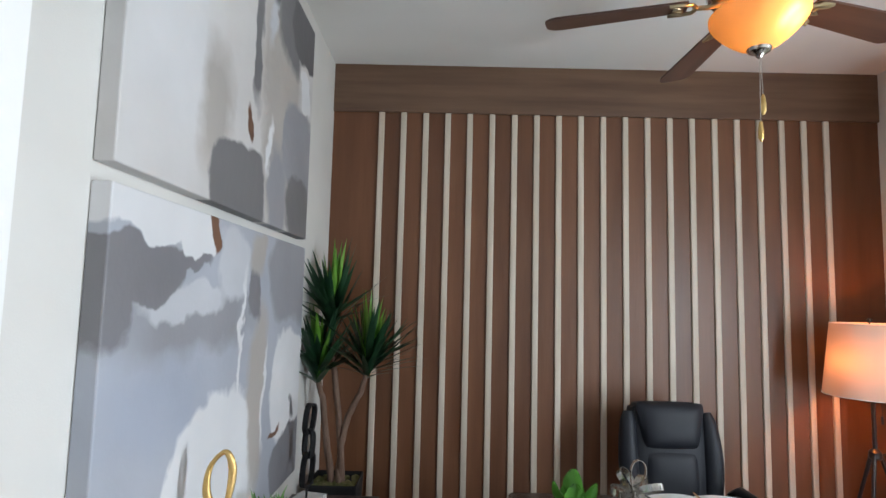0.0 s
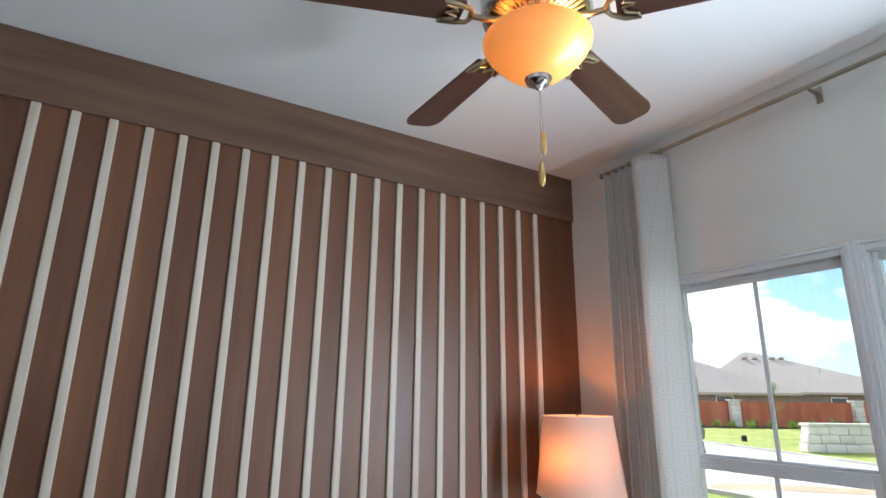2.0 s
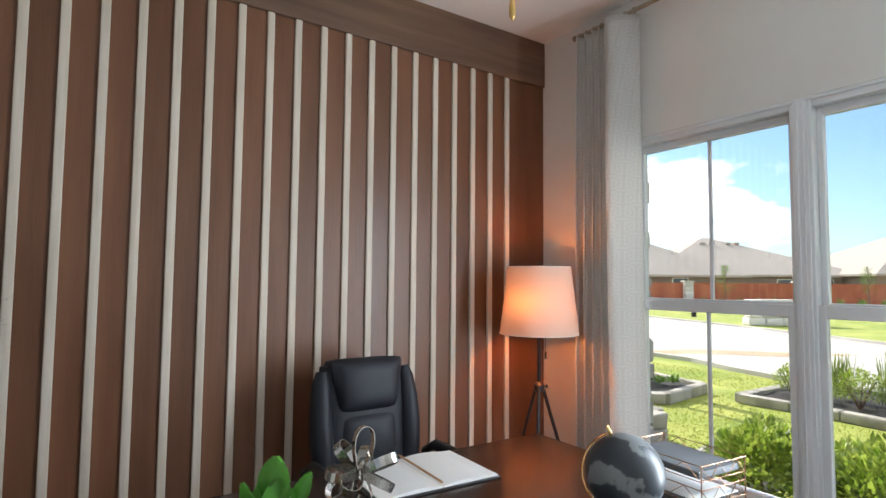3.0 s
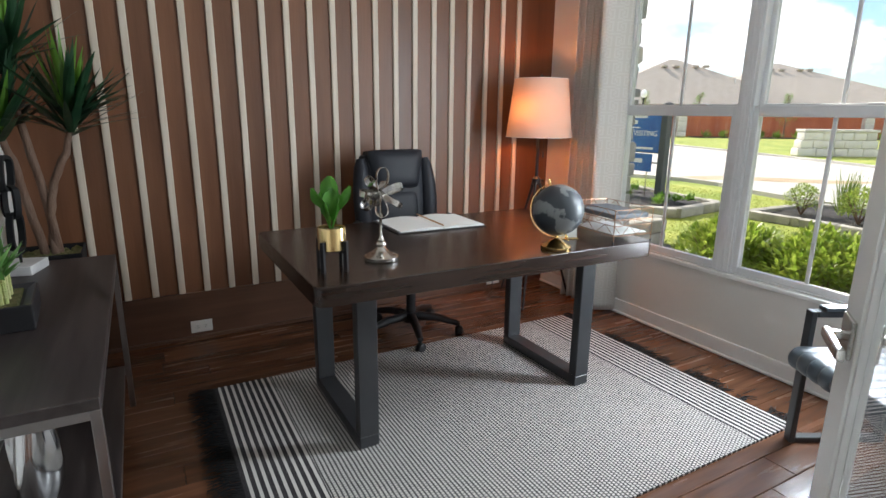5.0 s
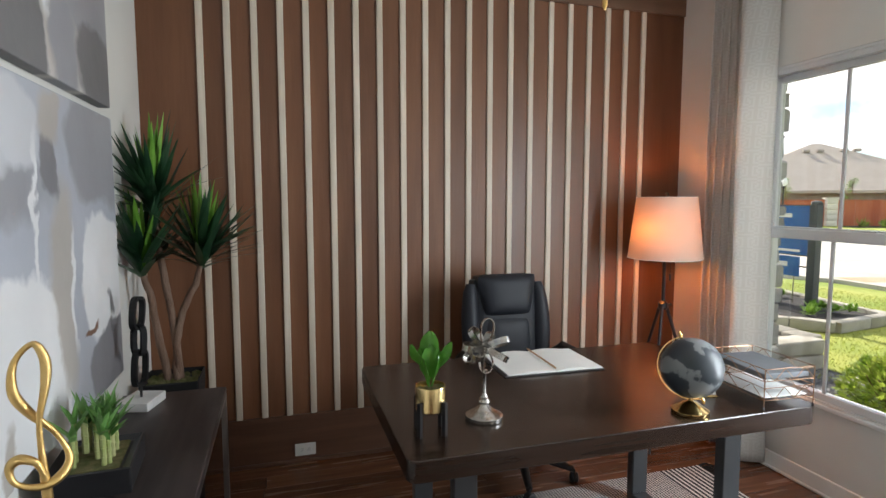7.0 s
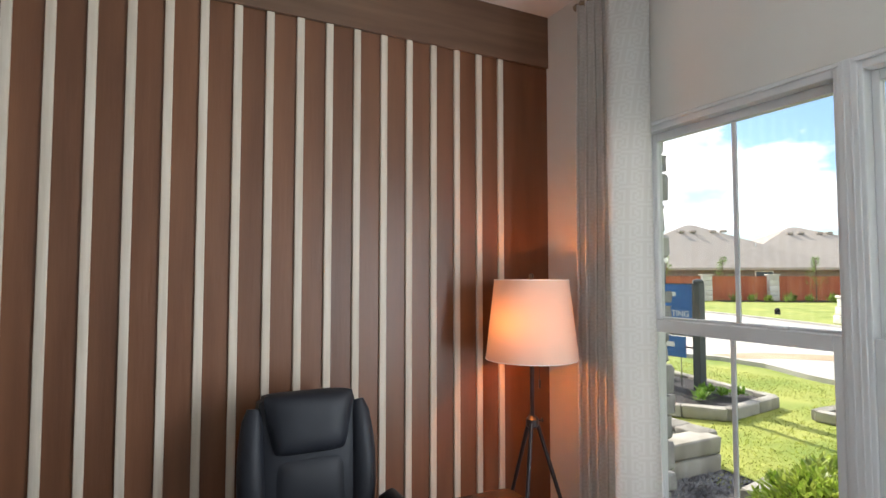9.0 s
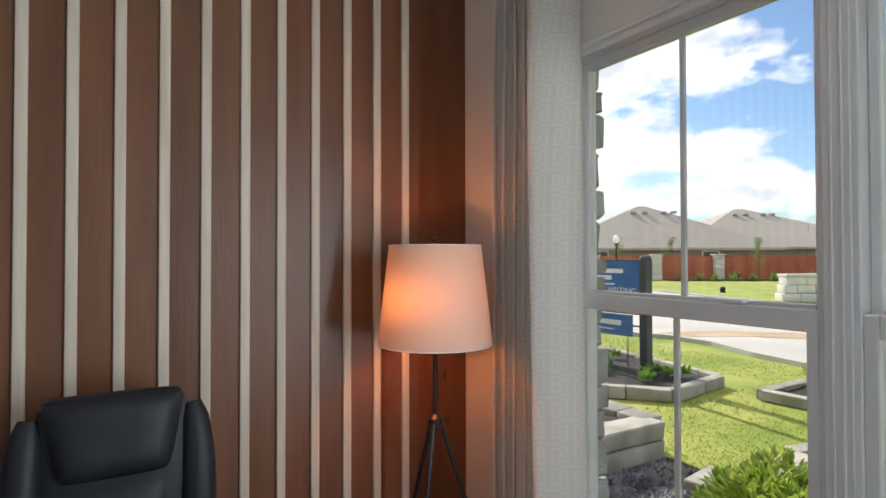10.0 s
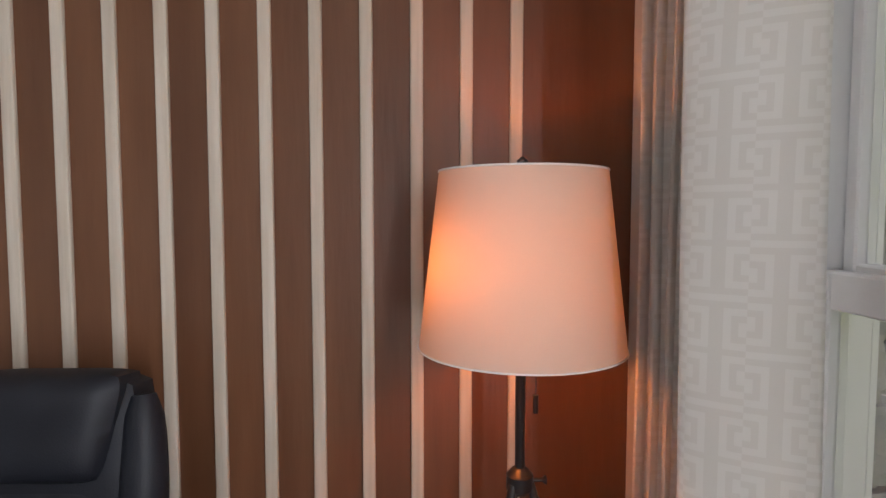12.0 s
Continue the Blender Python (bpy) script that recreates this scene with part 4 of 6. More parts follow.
def dracaena():
    p = thing("dracaena_plant", "tall artificial dracaena with three spiky heads in a black pot", "plant", (-0.56, 2.84, 0))
    bm = bmesh.new()
    box(bm, -0.125, 0.125, -0.125, 0.125, 0.0, 0.69, 0.006, 2)
    for v in bm.verts:
        k = 0.82 + 0.18 * v.co.z / 0.69
        v.co.x, v.co.y = v.co.x * k, v.co.y * k
    top = [f for f in bm.faces if f.normal.z > 0.9 and f.calc_area() > 0.03]
    made = bmesh.ops.inset_region(bm, faces=top, thickness=0.014, depth=0.0)
    for f in top:
        for v in f.verts:
            v.co.z -= 0.03
    part("pot", bm, "black_matte", p, "square black planter")
    g = random.Random(3)
    bm = bmesh.new()
    for k in range(60):
        x, y, r = g.uniform(-0.105, 0.105), g.uniform(-0.105, 0.105), g.uniform(0.012, 0.026)
        bmesh.ops.create_icosphere(bm, subdivisions=1, radius=r, matrix=Matrix.Translation((x, y, 0.662)))
    part("moss", bm, "moss", p, "dry green moss")
    stems = (([(0.015, -0.01, 0.65), (0.02, 0.0, 0.82), (-0.005, 0.01, 1.05), (-0.045, 0.02, 1.30), (-0.055, 0.02, 1.45)], (-0.055, 0.02, 1.45), 0.44, (-0.05, -0.10)),
             ([(0.03, 0.0, 0.65), (0.02, -0.01, 0.85), (0.05, 0.0, 1.00), (0.11, 0.01, 1.12), (0.14, 0.01, 1.22)], (0.14, 0.01, 1.22), 0.40, (0.10, -0.06)),
             ([(-0.02, 0.0, 0.65), (-0.05, -0.03, 0.9), (-0.075, -0.05, 1.1), (-0.10, -0.06, 1.20)], (-0.10, -0.06, 1.20), 0.36, (-0.06, -0.12)))
    for pts, head, L, lean_xy in stems:
        fine = []
        for a, b in zip(pts, pts[1:]):
            for i in range(4):
                fine.append(Vector(a).lerp(Vector(b), i / 4) + Vector((g.uniform(-0.003, 0.003), g.uniform(-0.003, 0.003), 0)))
        fine.append(Vector(pts[-1]))
        part("trunk", tube(fine, [0.019 - 0.006 * i / len(fine) + g.uniform(-0.001, 0.0015) for i in range(len(fine))], 10), "bark", p, smooth=True)
        for mat, count, l0, l1, s0, s1 in (("dracaena", 66, 0.75, 1.0, 0.25, 1.30), ("dracaena_new", 18, 0.72, 0.98, 0.04, 0.42)):
            bm = bmesh.new()
            for k in range(count):
                a = g.uniform(0, 2 * math.pi)
                e = g.uniform(s0, s1)
                ln = L * g.uniform(l0, l1) * (1.0 if e < 1.2 else 0.85)
                d = Vector((math.cos(a) * math.sin(e) + lean_xy[0], math.sin(a) * math.sin(e) + lean_xy[1], math.cos(e))).normalized()
                b0 = Vector(head) + Vector((0, 0, g.uniform(-0.03, 0.08))) + d * 0.008
                tip = b0 + d * ln
                wx = p.location + tip
                if wx.x < XL + 0.012:
                    tip.x = XL + 0.012 - p.location.x + g.uniform(0, 0.02)
                if wx.y > YB - 0.03:
                    tip.y = YB - 0.03 - p.location.y - g.uniform(0, 0.02)
                leaf(bm, b0, tip, 0.033, g.uniform(0.0, 0.06) * math.sin(e), 5)
            tagged(part("young_leaves" if "new" in mat else "leaves", bm, mat, p, "bright green young leaves" if "new" in mat else "long dark green leaves"), kind="stuff")
    return p


dracaena()


def fiddle_leaf(bearing, lean, length, width, foot, roll):
    """A broad rounded leaf, widest past its middle, folded along the rib and wavy at its rim."""
    a, e = radians(bearing), radians(lean)
    d = Vector((math.cos(a) * math.sin(e), math.sin(a) * math.sin(e), math.cos(e)))
    s = Matrix.Rotation(radians(roll), 3, d) @ Vector((-math.sin(a), math.cos(a), 0))
    up = s.cross(d)
    bm = bmesh.new()
    rows = []
    for i in range(13):
        u = i / 12
        w = width / 2 * math.sin(math.pi * (0.02 + 0.955 * u) ** 1.45) ** 0.8 * (0.75 + 0.25 * u)
        row = []
        for j in range(-3, 4):
            v = j / 3
            lift = 0.20 * abs(v) * w + 0.0035 * math.sin(11 * u + 2 * j) * abs(v) - 0.10 * length * u * u
            row.append(bm.verts.new(Vector((0, 0, foot)) + d * length * u + s * w * v + up * lift))
        rows.append(row)
    for r0, r1 in zip(rows, rows[1:]):
        for j in range(6):
            bm.faces.new((r0[j], r0[j + 1], r1[j + 1], r1[j]))
    return bm


def fig_plant():
    p = thing("potted_fig", "small artificial fig in a gold pot on a black wooden stand", "plant", (0.398, 1.722, 0.76))
    st = part("stand_ring", boxes((-0.05, 0.05, -0.004, 0.004, 0.066, 0.0755), (-0.004, 0.004, -0.05, 0.05, 0.066, 0.0755), bevel=0.001), "stand_black", p, "black wooden plant stand", at=pose(0, 0, 0, 0, 0, 38))
    for sx, sy in ((1, 0), (-1, 0), (0, 1), (0, -1)):
        part("stand_leg", boxes((sx * 0.057 - 0.007, sx * 0.057 + 0.007, sy * 0.057 - 0.007, sy * 0.057 + 0.007, 0, 0.112), bevel=0.001), "stand_black", st)
    part("pot", lathe([(0.0, 0.076), (0.046, 0.076), (0.0495, 0.080), (0.0495, 0.156), (0.049, 0.158), (0.047, 0.158), (0.047, 0.142), (0.0, 0.142)], 36), "pot_gold", p, "shiny gold ceramic pot", smooth=True)
    g = random.Random(11)
    bm = bmesh.new()
    for k in range(40):
        a, r = g.uniform(0, 6.28), 0.042 * math.sqrt(g.random())
        bmesh.ops.create_icosphere(bm, subdivisions=1, radius=g.uniform(0.005, 0.009), matrix=Matrix.Translation((r * math.cos(a), r * math.sin(a), 0.146)))
    part("moss", bm, "moss", p)
    part("stem", tube([(0, 0, 0.14), (0.003, 0, 0.19), (0.0, 0.002, 0.235)], [0.004, 0.0035, 0.002], 7), "bark", p)
    # leaves: bearing, lean, length, width, foot height, turn about the rib
    for bearing, lean, L, W, z, roll in ((230, 4, 0.128, 0.070, 0.208, 10), (275, 10, 0.130, 0.078, 0.165, -8), (185, 36, 0.125, 0.050, 0.190, 30), (350, 34, 0.135, 0.040, 0.185, 55), (318, 22, 0.115, 0.060, 0.150, 20), (120, 22, 0.110, 0.056, 0.185, -15), (60, 20, 0.120, 0.056, 0.180, 12), (215, 24, 0.105, 0.056, 0.148, -20)):
        part("leaf", fiddle_leaf(bearing, lean, L, W, z, roll), "fig", p, smooth=True)
    return p


fig_plant()


def band_sculpture():
    p = thing("ribbon_sculpture", "silver metal ribbon-loop sculpture on a turned pedestal", "sculpture", (0.607, 1.775, 0.76))
    part("pedestal", lathe([(0.062, 0), (0.066, 0.004), (0.066, 0.016), (0.062, 0.019), (0.058, 0.022), (0.038, 0.031), (0.022, 0.043), (0.014, 0.053), (0.019, 0.058), (0.021, 0.064), (0.018, 0.071), (0.012, 0.074), (0.014, 0.079), (0.008, 0.086), (0.0062, 0.095), (0.0058, 0.165), (0.010, 0.172), (0.004, 0.178)], 36), "nickel", p, "turned brushed nickel pedestal", smooth=True)
    c = Vector((0, 0, 0.252))
    h, f = Vector((0.93, -0.36, 0)), Vector((0.36, 0.93, 0))
    # petals: angle in the upright plane, lean out of it, twist of the band about its own axis, length
    for ang, lean, twist, long in ((82, 8, 15, 0.088), (24, -14, 62, 0.080), (-32, 16, 80, 0.084), (-84, -6, 12, 0.074), (-142, 14, 55, 0.078), (172, -22, 84, 0.070), (128, 18, 70, 0.072), (50, 58, 40, 0.066), (210, -60, 40, 0.066)):
        ca, sa, cl, sl = math.cos(radians(ang)), math.sin(radians(ang)), math.cos(radians(lean)), math.sin(radians(lean))
        d = (h * ca + Vector((0, 0, 1)) * sa) * cl + f * sl
        wide = Matrix.Rotation(radians(twist), 3, d) @ f
        wide = (wide - d * wide.dot(d)).normalized()
        rise = d.cross(wide)
        pts = []
        for i in range(24):
            a = 2 * math.pi * i / 24
            pts.append(c + d * (long * 0.58) * (1 - math.cos(a)) + rise * 0.019 * math.sin(a) * (1.15 - 0.45 * math.cos(a)))
        part("loop", tube(pts, 0.0, closed=True, flat=(0.021, 0.0018, wide)), "nickel", p, "flat silver ribbon loop")
    part("pin", tube([c - h * 0.024 + Vector((0, 0, 0.012)), c + h * 0.046 - Vector((0, 0, 0.018))], 0.0035, 8), "chrome", p)
    part("core", lathe([(0.001, -0.009), (0.006, -0.006), (0.009, 0), (0.006, 0.006), (0.001, 0.009)], 14, centre=c), "chrome", p, smooth=True)
    part("neck", tube([(0, 0, 0.17), (0, 0, 0.252)], 0.004, 8), "chrome", p)
    return p


band_sculpture()


def globe():
    p = thing("desk_globe", "dark grey desk globe with gold stand", "globe", (1.333, 1.612, 0.76))
    part("base", lathe([(0.062, 0), (0.064, 0.003), (0.064, 0.014), (0.058, 0.018), (0.050, 0.022), (0.030, 0.036), (0.014, 0.043), (0.008, 0.046), (0.008, 0.060)], 36), "gold", p, "round gold base", smooth=True)
    sea = material("globe_sea_and_land", (0.034, 0.043, 0.052), (0.19, 0.205, 0.21), 0.42, scale=(9, 9, 9), noise_scale=1.0, detail=6, spread=(0.53, 0.56))
    c = Vector((0, 0, 0.165))
    tilt = pose(0, 0, 0, 0, -20, -47)
    bm = bmesh.new()
    bmesh.ops.create_uvsphere(bm, u_segments=48, v_segments=28, radius=0.106, matrix=Matrix.Translation(c))
    part("sphere", bm, sea, p, "dark grey globe with pale continents", smooth=True)
    ring = []
    for i in range(25):
        a = radians(-92 + 184 * i / 24)
        ring.append(c + tilt @ Vector((-0.1145 * math.cos(a), 0, 0.1145 * math.sin(a))))
    part("meridian", tube(ring, 0, flat=(0.011, 0.0035, tilt @ Vector((0, 1, 0)))), "gold", p)
    for s in (-1, 1):
        ax = tilt @ Vector((0, 0, s))
        part("pin", tube([c + ax * 0.104, c + ax * 0.124, c + ax * 0.134], [0.004, 0.0065, 0.003], 10), "gold", p, smooth=True)
    return p


globe()


def open_book():
    p = thing("open_notebook", "open blank notebook with white pages and black cover", "notebook", (1.098, 2.315, 0.76), -2)
    part("cover", soft_box(-0.245, 0.235, -0.175, 0.170, 0.0, 0.006, 0.002, 1), "black", p, "black cover")
    for s in (-1, 1):
        bm = bmesh.new()
        n = 12
        top, bot = [], []
        for i in range(n + 1):
            u = i / n
            z = 0.010 + 0.010 * math.sin(math.pi * min(1, u * 1.15 + 0.02)) * (1 - 0.4 * u)
            x = s * (0.002 + 0.226 * u)
            for arr, zz in ((top, z), (bot, 0.006)):
                arr.append([bm.verts.new((x, y, zz)) for y in (-0.163, 0.160)])
        for i in range(n):
            bm.faces.new((top[i][0], top[i + 1][0], top[i + 1][1], top[i][1]))
            bm.faces.new((bot[i][0], bot[i][1], bot[i + 1][1], bot[i + 1][0]))
            for j in (0, 1):
                bm.faces.new((top[i][j], bot[i][j], bot[i + 1][j], top[i + 1][j]))
        bm.faces.new((top[n][0], bot[n][0], bot[n][1], top[n][1]))
        bm.faces.new((top[0][0], top[0][1], bot[0][1], bot[0][0]))
        part("page_block", bm, "paper", p, "blank white pages", smooth=True)
    M["pencil"] = material("cedar_pencil", (0.42, 0.24, 0.12), (0.50, 0.30, 0.16), 0.5)
    q = tagged(part("pencil", tube([(0, -0.16, 0), (0, 0.155, 0), (0, 0.175, 0)], [0.0042, 0.0042, 0.0006], 6), "pencil"), "plain wooden pencil lying in the fold of a notebook", "pencil")
    q.matrix_basis = pose(1.098, 2.315, 0.783, 0, 0, -3)
    return p


open_book()


def letter_tray():
    p = thing("letter_tray", "two-tier copper wire letter tray with papers", "letter tray", (1.722, 1.695, 0.76), -4)
    M["copper"] = material("copper_wire", (0.45, 0.26, 0.16), (0.36, 0.21, 0.13), 0.35, metal=1.0)
    w, d = 0.108, 0.150
    for z in (0.035, 0.105):
        bm = bmesh.new()
        for h in (0, 0.045):
            tube([(-w, -d, z + h), (w, -d, z + h), (w, d, z + h), (-w, d, z + h)], 0.0016, 5, bm, closed=True)
        for side in range(4):
            a, b = [((-w, -d), (w, -d)), ((w, -d), (w, d)), ((w, d), (-w, d)), ((-w, d), (-w, -d))][side]
            k = 5
            for i in range(k):
                u0, u1 = i / k, (i + 1) / k
                lo = 0 if i % 2 else 0.045
                hi = 0.045 - lo
                tube([(a[0] + (b[0] - a[0]) * u0, a[1] + (b[1] - a[1]) * u0, z + lo), (a[0] + (b[0] - a[0]) * u1, a[1] + (b[1] - a[1]) * u1, z + hi)], 0.0013, 4, bm)
        for i in range(5):
            x = -w + 2 * w * (i + 0.5) / 5
            tube([(x, -d, z), (x * 0.4, d, z)], 0.0012, 4, bm)
        part("basket", bm, "copper", p, "geometric copper wire basket")
    for sx in (-1, 1):
        for sy in (-1, 1):
            part("post", tube([(sx * w, sy * d, 0.004), (sx * w, sy * d, 0.15)], 0.0022, 6), "copper", p)
            part("foot", lathe([(0.004, 0), (0.005, 0.003), (0.004, 0.008), (0.002, 0.012)], 10, centre=(sx * w, sy * d, 0)), "black", p)
    s = tagged(part("paper_pad", soft_box(-0.095, 0.095, -0.135, 0.135, 0, 0.004, 0.002, 1), "paper"), "thick white paper pad lying in a wire tray", "paper")
    s.matrix_basis = pose(1.722, 1.695, 0.7975, 0, 0, -3)
    b = tagged(part("grey_folder", soft_box(-0.098, 0.098, -0.138, 0.138, 0, 0.022, 0.004, 2), material("grey_card", (0.12, 0.13, 0.145), (0.15, 0.16, 0.175), 0.6)), "grey folder lying in the upper wire tray", "folder")
    b.matrix_basis = pose(1.722, 1.695, 0.8675, 0, 0, -5)
    k = thing("card_holder", "clear acrylic holder with a white card", "card holder", (1.50, 1.735, 0.76), -20)
    part("card", boxes((-0.05, 0.05, 0.0, 0.002, 0.006, 0.085)), "paper", k, at=pose(0, 0, 0, -12, 0, 0))
    part("easel", boxes((-0.055, 0.055, -0.012, 0.05, 0, 0.004), (-0.004, 0.004, 0.02, 0.024, 0.0, 0.05), bevel=0.001), "gold", k)


letter_tray()


def smooth_line(knots, per=8):
    """A Catmull-Rom line through knots."""
    k = [Vector(p) for p in knots]
    k = [k[0] * 2 - k[1]] + k + [k[-1] * 2 - k[-2]]
    out = []
    for a, b, c, d in zip(k, k[1:], k[2:], k[3:]):
        for i in range(per):
            t = i / per
            out.append(0.5 * (2 * b + (c - a) * t + (2 * a - 5 * b + 4 * c - d) * t * t + (3 * b - a - 3 * c + d) * t ** 3))
    return out + [k[-2]]


def gold_loop():
    p = thing("gold_loop_sculpture", "gold-leaf looping line sculpture on a black block", "sculpture", (-0.575, 1.40, 0.71), 21)
    part("block", soft_box(-0.05, 0.05, -0.05, 0.05, 0, 0.075, 0.003, 2), "black_matte", p, "black wooden block")
    part("stem", tube([(0.012, 0, 0.074), (0.012, 0, 0.14)], 0.005, 8), "black", p)
    knots = [(0.012, 0, 0.115), (0.012, -0.004, 0.16), (0.006, -0.008, 0.24), (0.004, -0.006, 0.33), (0.024, 0, 0.41), (0.026, 0.004, 0.465), (0, 0.006, 0.50), (-0.045, 0.006, 0.465), (-0.052, 0.006, 0.40), (-0.015, 0.012, 0.345),
             (0.038, 0.016, 0.295), (0.072, 0.012, 0.235), (0.052, 0, 0.20), (0, -0.014, 0.188), (-0.058, -0.016, 0.208), (-0.072, -0.012, 0.242), (-0.05, -0.010, 0.258), (-0.012, -0.016, 0.246), (0.006, -0.016, 0.215)]
    pts = [Vector((q.x * 0.74, q.y, q.z)) for q in smooth_line(knots)]
    part("loop", tube(pts, [0.0085 + 0.0025 * math.sin(0.21 * i) for i in range(len(pts))], 12), "leaf_gold", p, "looping gold-leaf line", smooth=True)
    return p


gold_loop()


def bamboo_tray():
    p = thing("bamboo_planter", "lucky bamboo stalks in a low square black dish", "plant", (-0.585, 1.80, 0.71), 4)
    bm = soft_box(-0.105, 0.105, -0.125, 0.125, 0, 0.075, 0.004, 2)
    top = [f for f in bm.faces if f.normal.z > 0.9 and f.calc_area() > 0.02]
    bmesh.ops.inset_region(bm, faces=top, thickness=0.03)
    for f in top:
        for v in f.verts:
            v.co.z -= 0.012
    part("dish", bm, "black", p, "glossy black square dish")
    g = random.Random(21)
    part("moss", boxes((-0.072, 0.072, -0.092, 0.092, 0.058, 0.070), bevel=0.004), "moss", p, "yellow-green moss bed")
    for k in range(18):
        x, y = g.uniform(-0.055, 0.055), g.uniform(-0.075, 0.075)
        h = g.uniform(0.080, 0.135)
        prof = []
        for i in range(4):
            z = 0.068 + h * i / 4
            prof += [(0.0075, z), (0.0065, z + h / 8), (0.0075, z + h / 4 - 0.002), (0.0088, z + h / 4 - 0.001)]
        stalk = part("stalk", lathe(prof, 8, centre=(x, y, 0)), "cane", p, smooth=True)
        bm = bmesh.new()
        for j in range(6):
            a, e = g.uniform(0, 6.28), g.uniform(0.10, 0.9)
            d = Vector((math.cos(a) * math.sin(e), math.sin(a) * math.sin(e), math.cos(e)))
            b0 = Vector((x, y, 0.065 + h * g.uniform(0.75, 1.05)))
            leaf(bm, b0, b0 + d * g.uniform(0.05, 0.115), g.uniform(0.014, 0.024), 0.012, 4)
        part("leaves", bm, "bamboo", stalk)
    return p


bamboo_tray()


def chain_sculpture():
    p = thing("link_sculpture", "black oval-link sculpture on a white marble plinth", "sculpture", (-0.60, 2.40, 0.71), 75)
    part("plinth", soft_box(-0.075, 0.075, -0.06, 0.06, 0, 0.035, 0.003, 2), "marble", p, "white marble plinth")
    part("rod", tube([(0, 0, 0.034), (0, 0, 0.09)], 0.005, 8), "black", p)
    z = 0.085
    for k, (w, h, ang) in enumerate(((0.042, 0.135, 8), (0.032, 0.115, -6), (0.036, 0.12, 12))):
        c = Vector((0, 0, z + h * 0.5))
        rot = pose(0, 0, 0, 0, ang, 60 * (k % 2))
        pts = []
        for i in range(24):
            a = 2 * math.pi * i / 24
            ca, sa = math.cos(a), math.sin(a)
            pts.append(c + rot @ Vector((w * math.copysign(abs(ca) ** 0.6, ca), 0, h * 0.5 * math.copysign(abs(sa) ** 0.6, sa))))
        part("link", tube(pts, 0.0, closed=True, flat=(0.022, 0.012, rot @ Vector((0, 1, 0)))), "black_matte", p)
        z += h * 0.90
    return p


chain_sculpture()


def vase():
    bm = lathe([(0.0, 0.0), (0.036, 0.0), (0.046, 0.008), (0.056, 0.05), (0.060, 0.11), (0.057, 0.18), (0.050, 0.25), (0.044, 0.295), (0.043, 0.305), (0.038, 0.302), (0.040, 0.27), (0.0, 0.22)], 48)
    for v in bm.verts:
        a = math.atan2(v.co.y, v.co.x)
        k = 1 + 0.20 * min(1.0, v.co.z / 0.06) * math.cos(3 * a - 7.0 * v.co.z)
        v.co.x, v.co.y = v.co.x * k, v.co.y * k
    p = tagged(part("vase", bm, "chrome", smooth=True), "tall mirror-polished silver vase with twisted flutes on a shelf", "vase")
    p.location = (-0.525, 1.64, 0.205)
    return p


vase()


def wall_outlet(x, z):
    p = thing("wall_outlet", "white sideways duplex outlet on the stained base board", "outlet", (x, YB - 0.020, z), group="outlets on the accent wall")
    part("plate", soft_box(-0.0585, 0.0585, -0.006, 0.0, -0.036, 0.036, 0.002, 2), "outlet", p)
    for s in (-1, 1):
        soc = part("socket", boxes((s * 0.02 - 0.014, s * 0.02 + 0.014, -0.0075, -0.005, -0.015, 0.015), bevel=0.001), "outlet", p)
        part("slot", boxes((s * 0.02 - 0.006, s * 0.02 + 0.006, -0.0078, -0.007, 0.005, 0.0065), (s * 0.02 - 0.006, s * 0.02 + 0.006, -0.0078, -0.007, -0.0065, -0.005)), "black", soc)


wall_outlet(0.053, 0.075)
wall_outlet(2.12, 0.075)
cord = tagged(part("power_cord", tube([(2.10, YB - 0.03, 0.075), (2.09, YB - 0.06, 0.07), (2.06, YB - 0.10, 0.012), (1.98, YB - 0.16, 0.006), (2.05, YB - 0.26, 0.006), (2.18, YB - 0.30, 0.006)], 0.0035, 6), "black", smooth=True), "black lamp power cord lying on the floor", "cord")


def channelled_pad(profile, half, pitch):
    """An upholstered pad: a closed side profile (x, z) swept across y, with a soft ridge for each channel and rounded ends."""
    bm = bmesh.new()
    mx, mz = sum(q[0] for q in profile) / len(profile), sum(q[1] for q in profile) / len(profile)
    rings = []
    steps = round(2 * half / pitch) * 8
    for i in range(steps + 1):
        y = -half + 2 * half * i / steps
        swell = 0.011 * abs(math.sin(math.pi * (y + half) / pitch)) ** 0.6
        end = min(1.0, (half - abs(y)) / 0.03)
        shrink = 0.022 * (1 - math.sqrt(max(0.0, 1 - (1 - end) ** 2)))
        ring = []
        for x, z in profile:
            d = Vector((x - mx, 0, z - mz)).normalized()
            ring.append(bm.verts.new(Vector((x, y, z)) + d * (swell - shrink)))
        rings.append(ring)
    m = len(profile)
    for r0, r1 in zip(rings, rings[1:]):
        for j in range(m):
            bm.faces.new((r0[j], r0[(j + 1) % m], r1[(j + 1) % m], r1[j]))
    bm.faces.new(rings[0][::-1])
    bm.faces.new(rings[-1])
    return bm


def slab_profile(x0, z0, x1, z1, thick, n=10):
    """A side profile: a straight slab from one end to the other with round ends."""
    d = Vector((x1 - x0, z1 - z0)).normalized()
    nrm, r = Vector((-d.y, d.x)), thick / 2
    out = []
    for c, way in ((Vector((x1, z1)), 1), (Vector((x0, z0)), -1)):
        for i in range(n + 1):
            a = math.pi / 2 - math.pi * i / n
            q = c + (d * way) * r * math.cos(a) + nrm * way * r * math.sin(a)
            out.append((q.x, q.y))
    return out


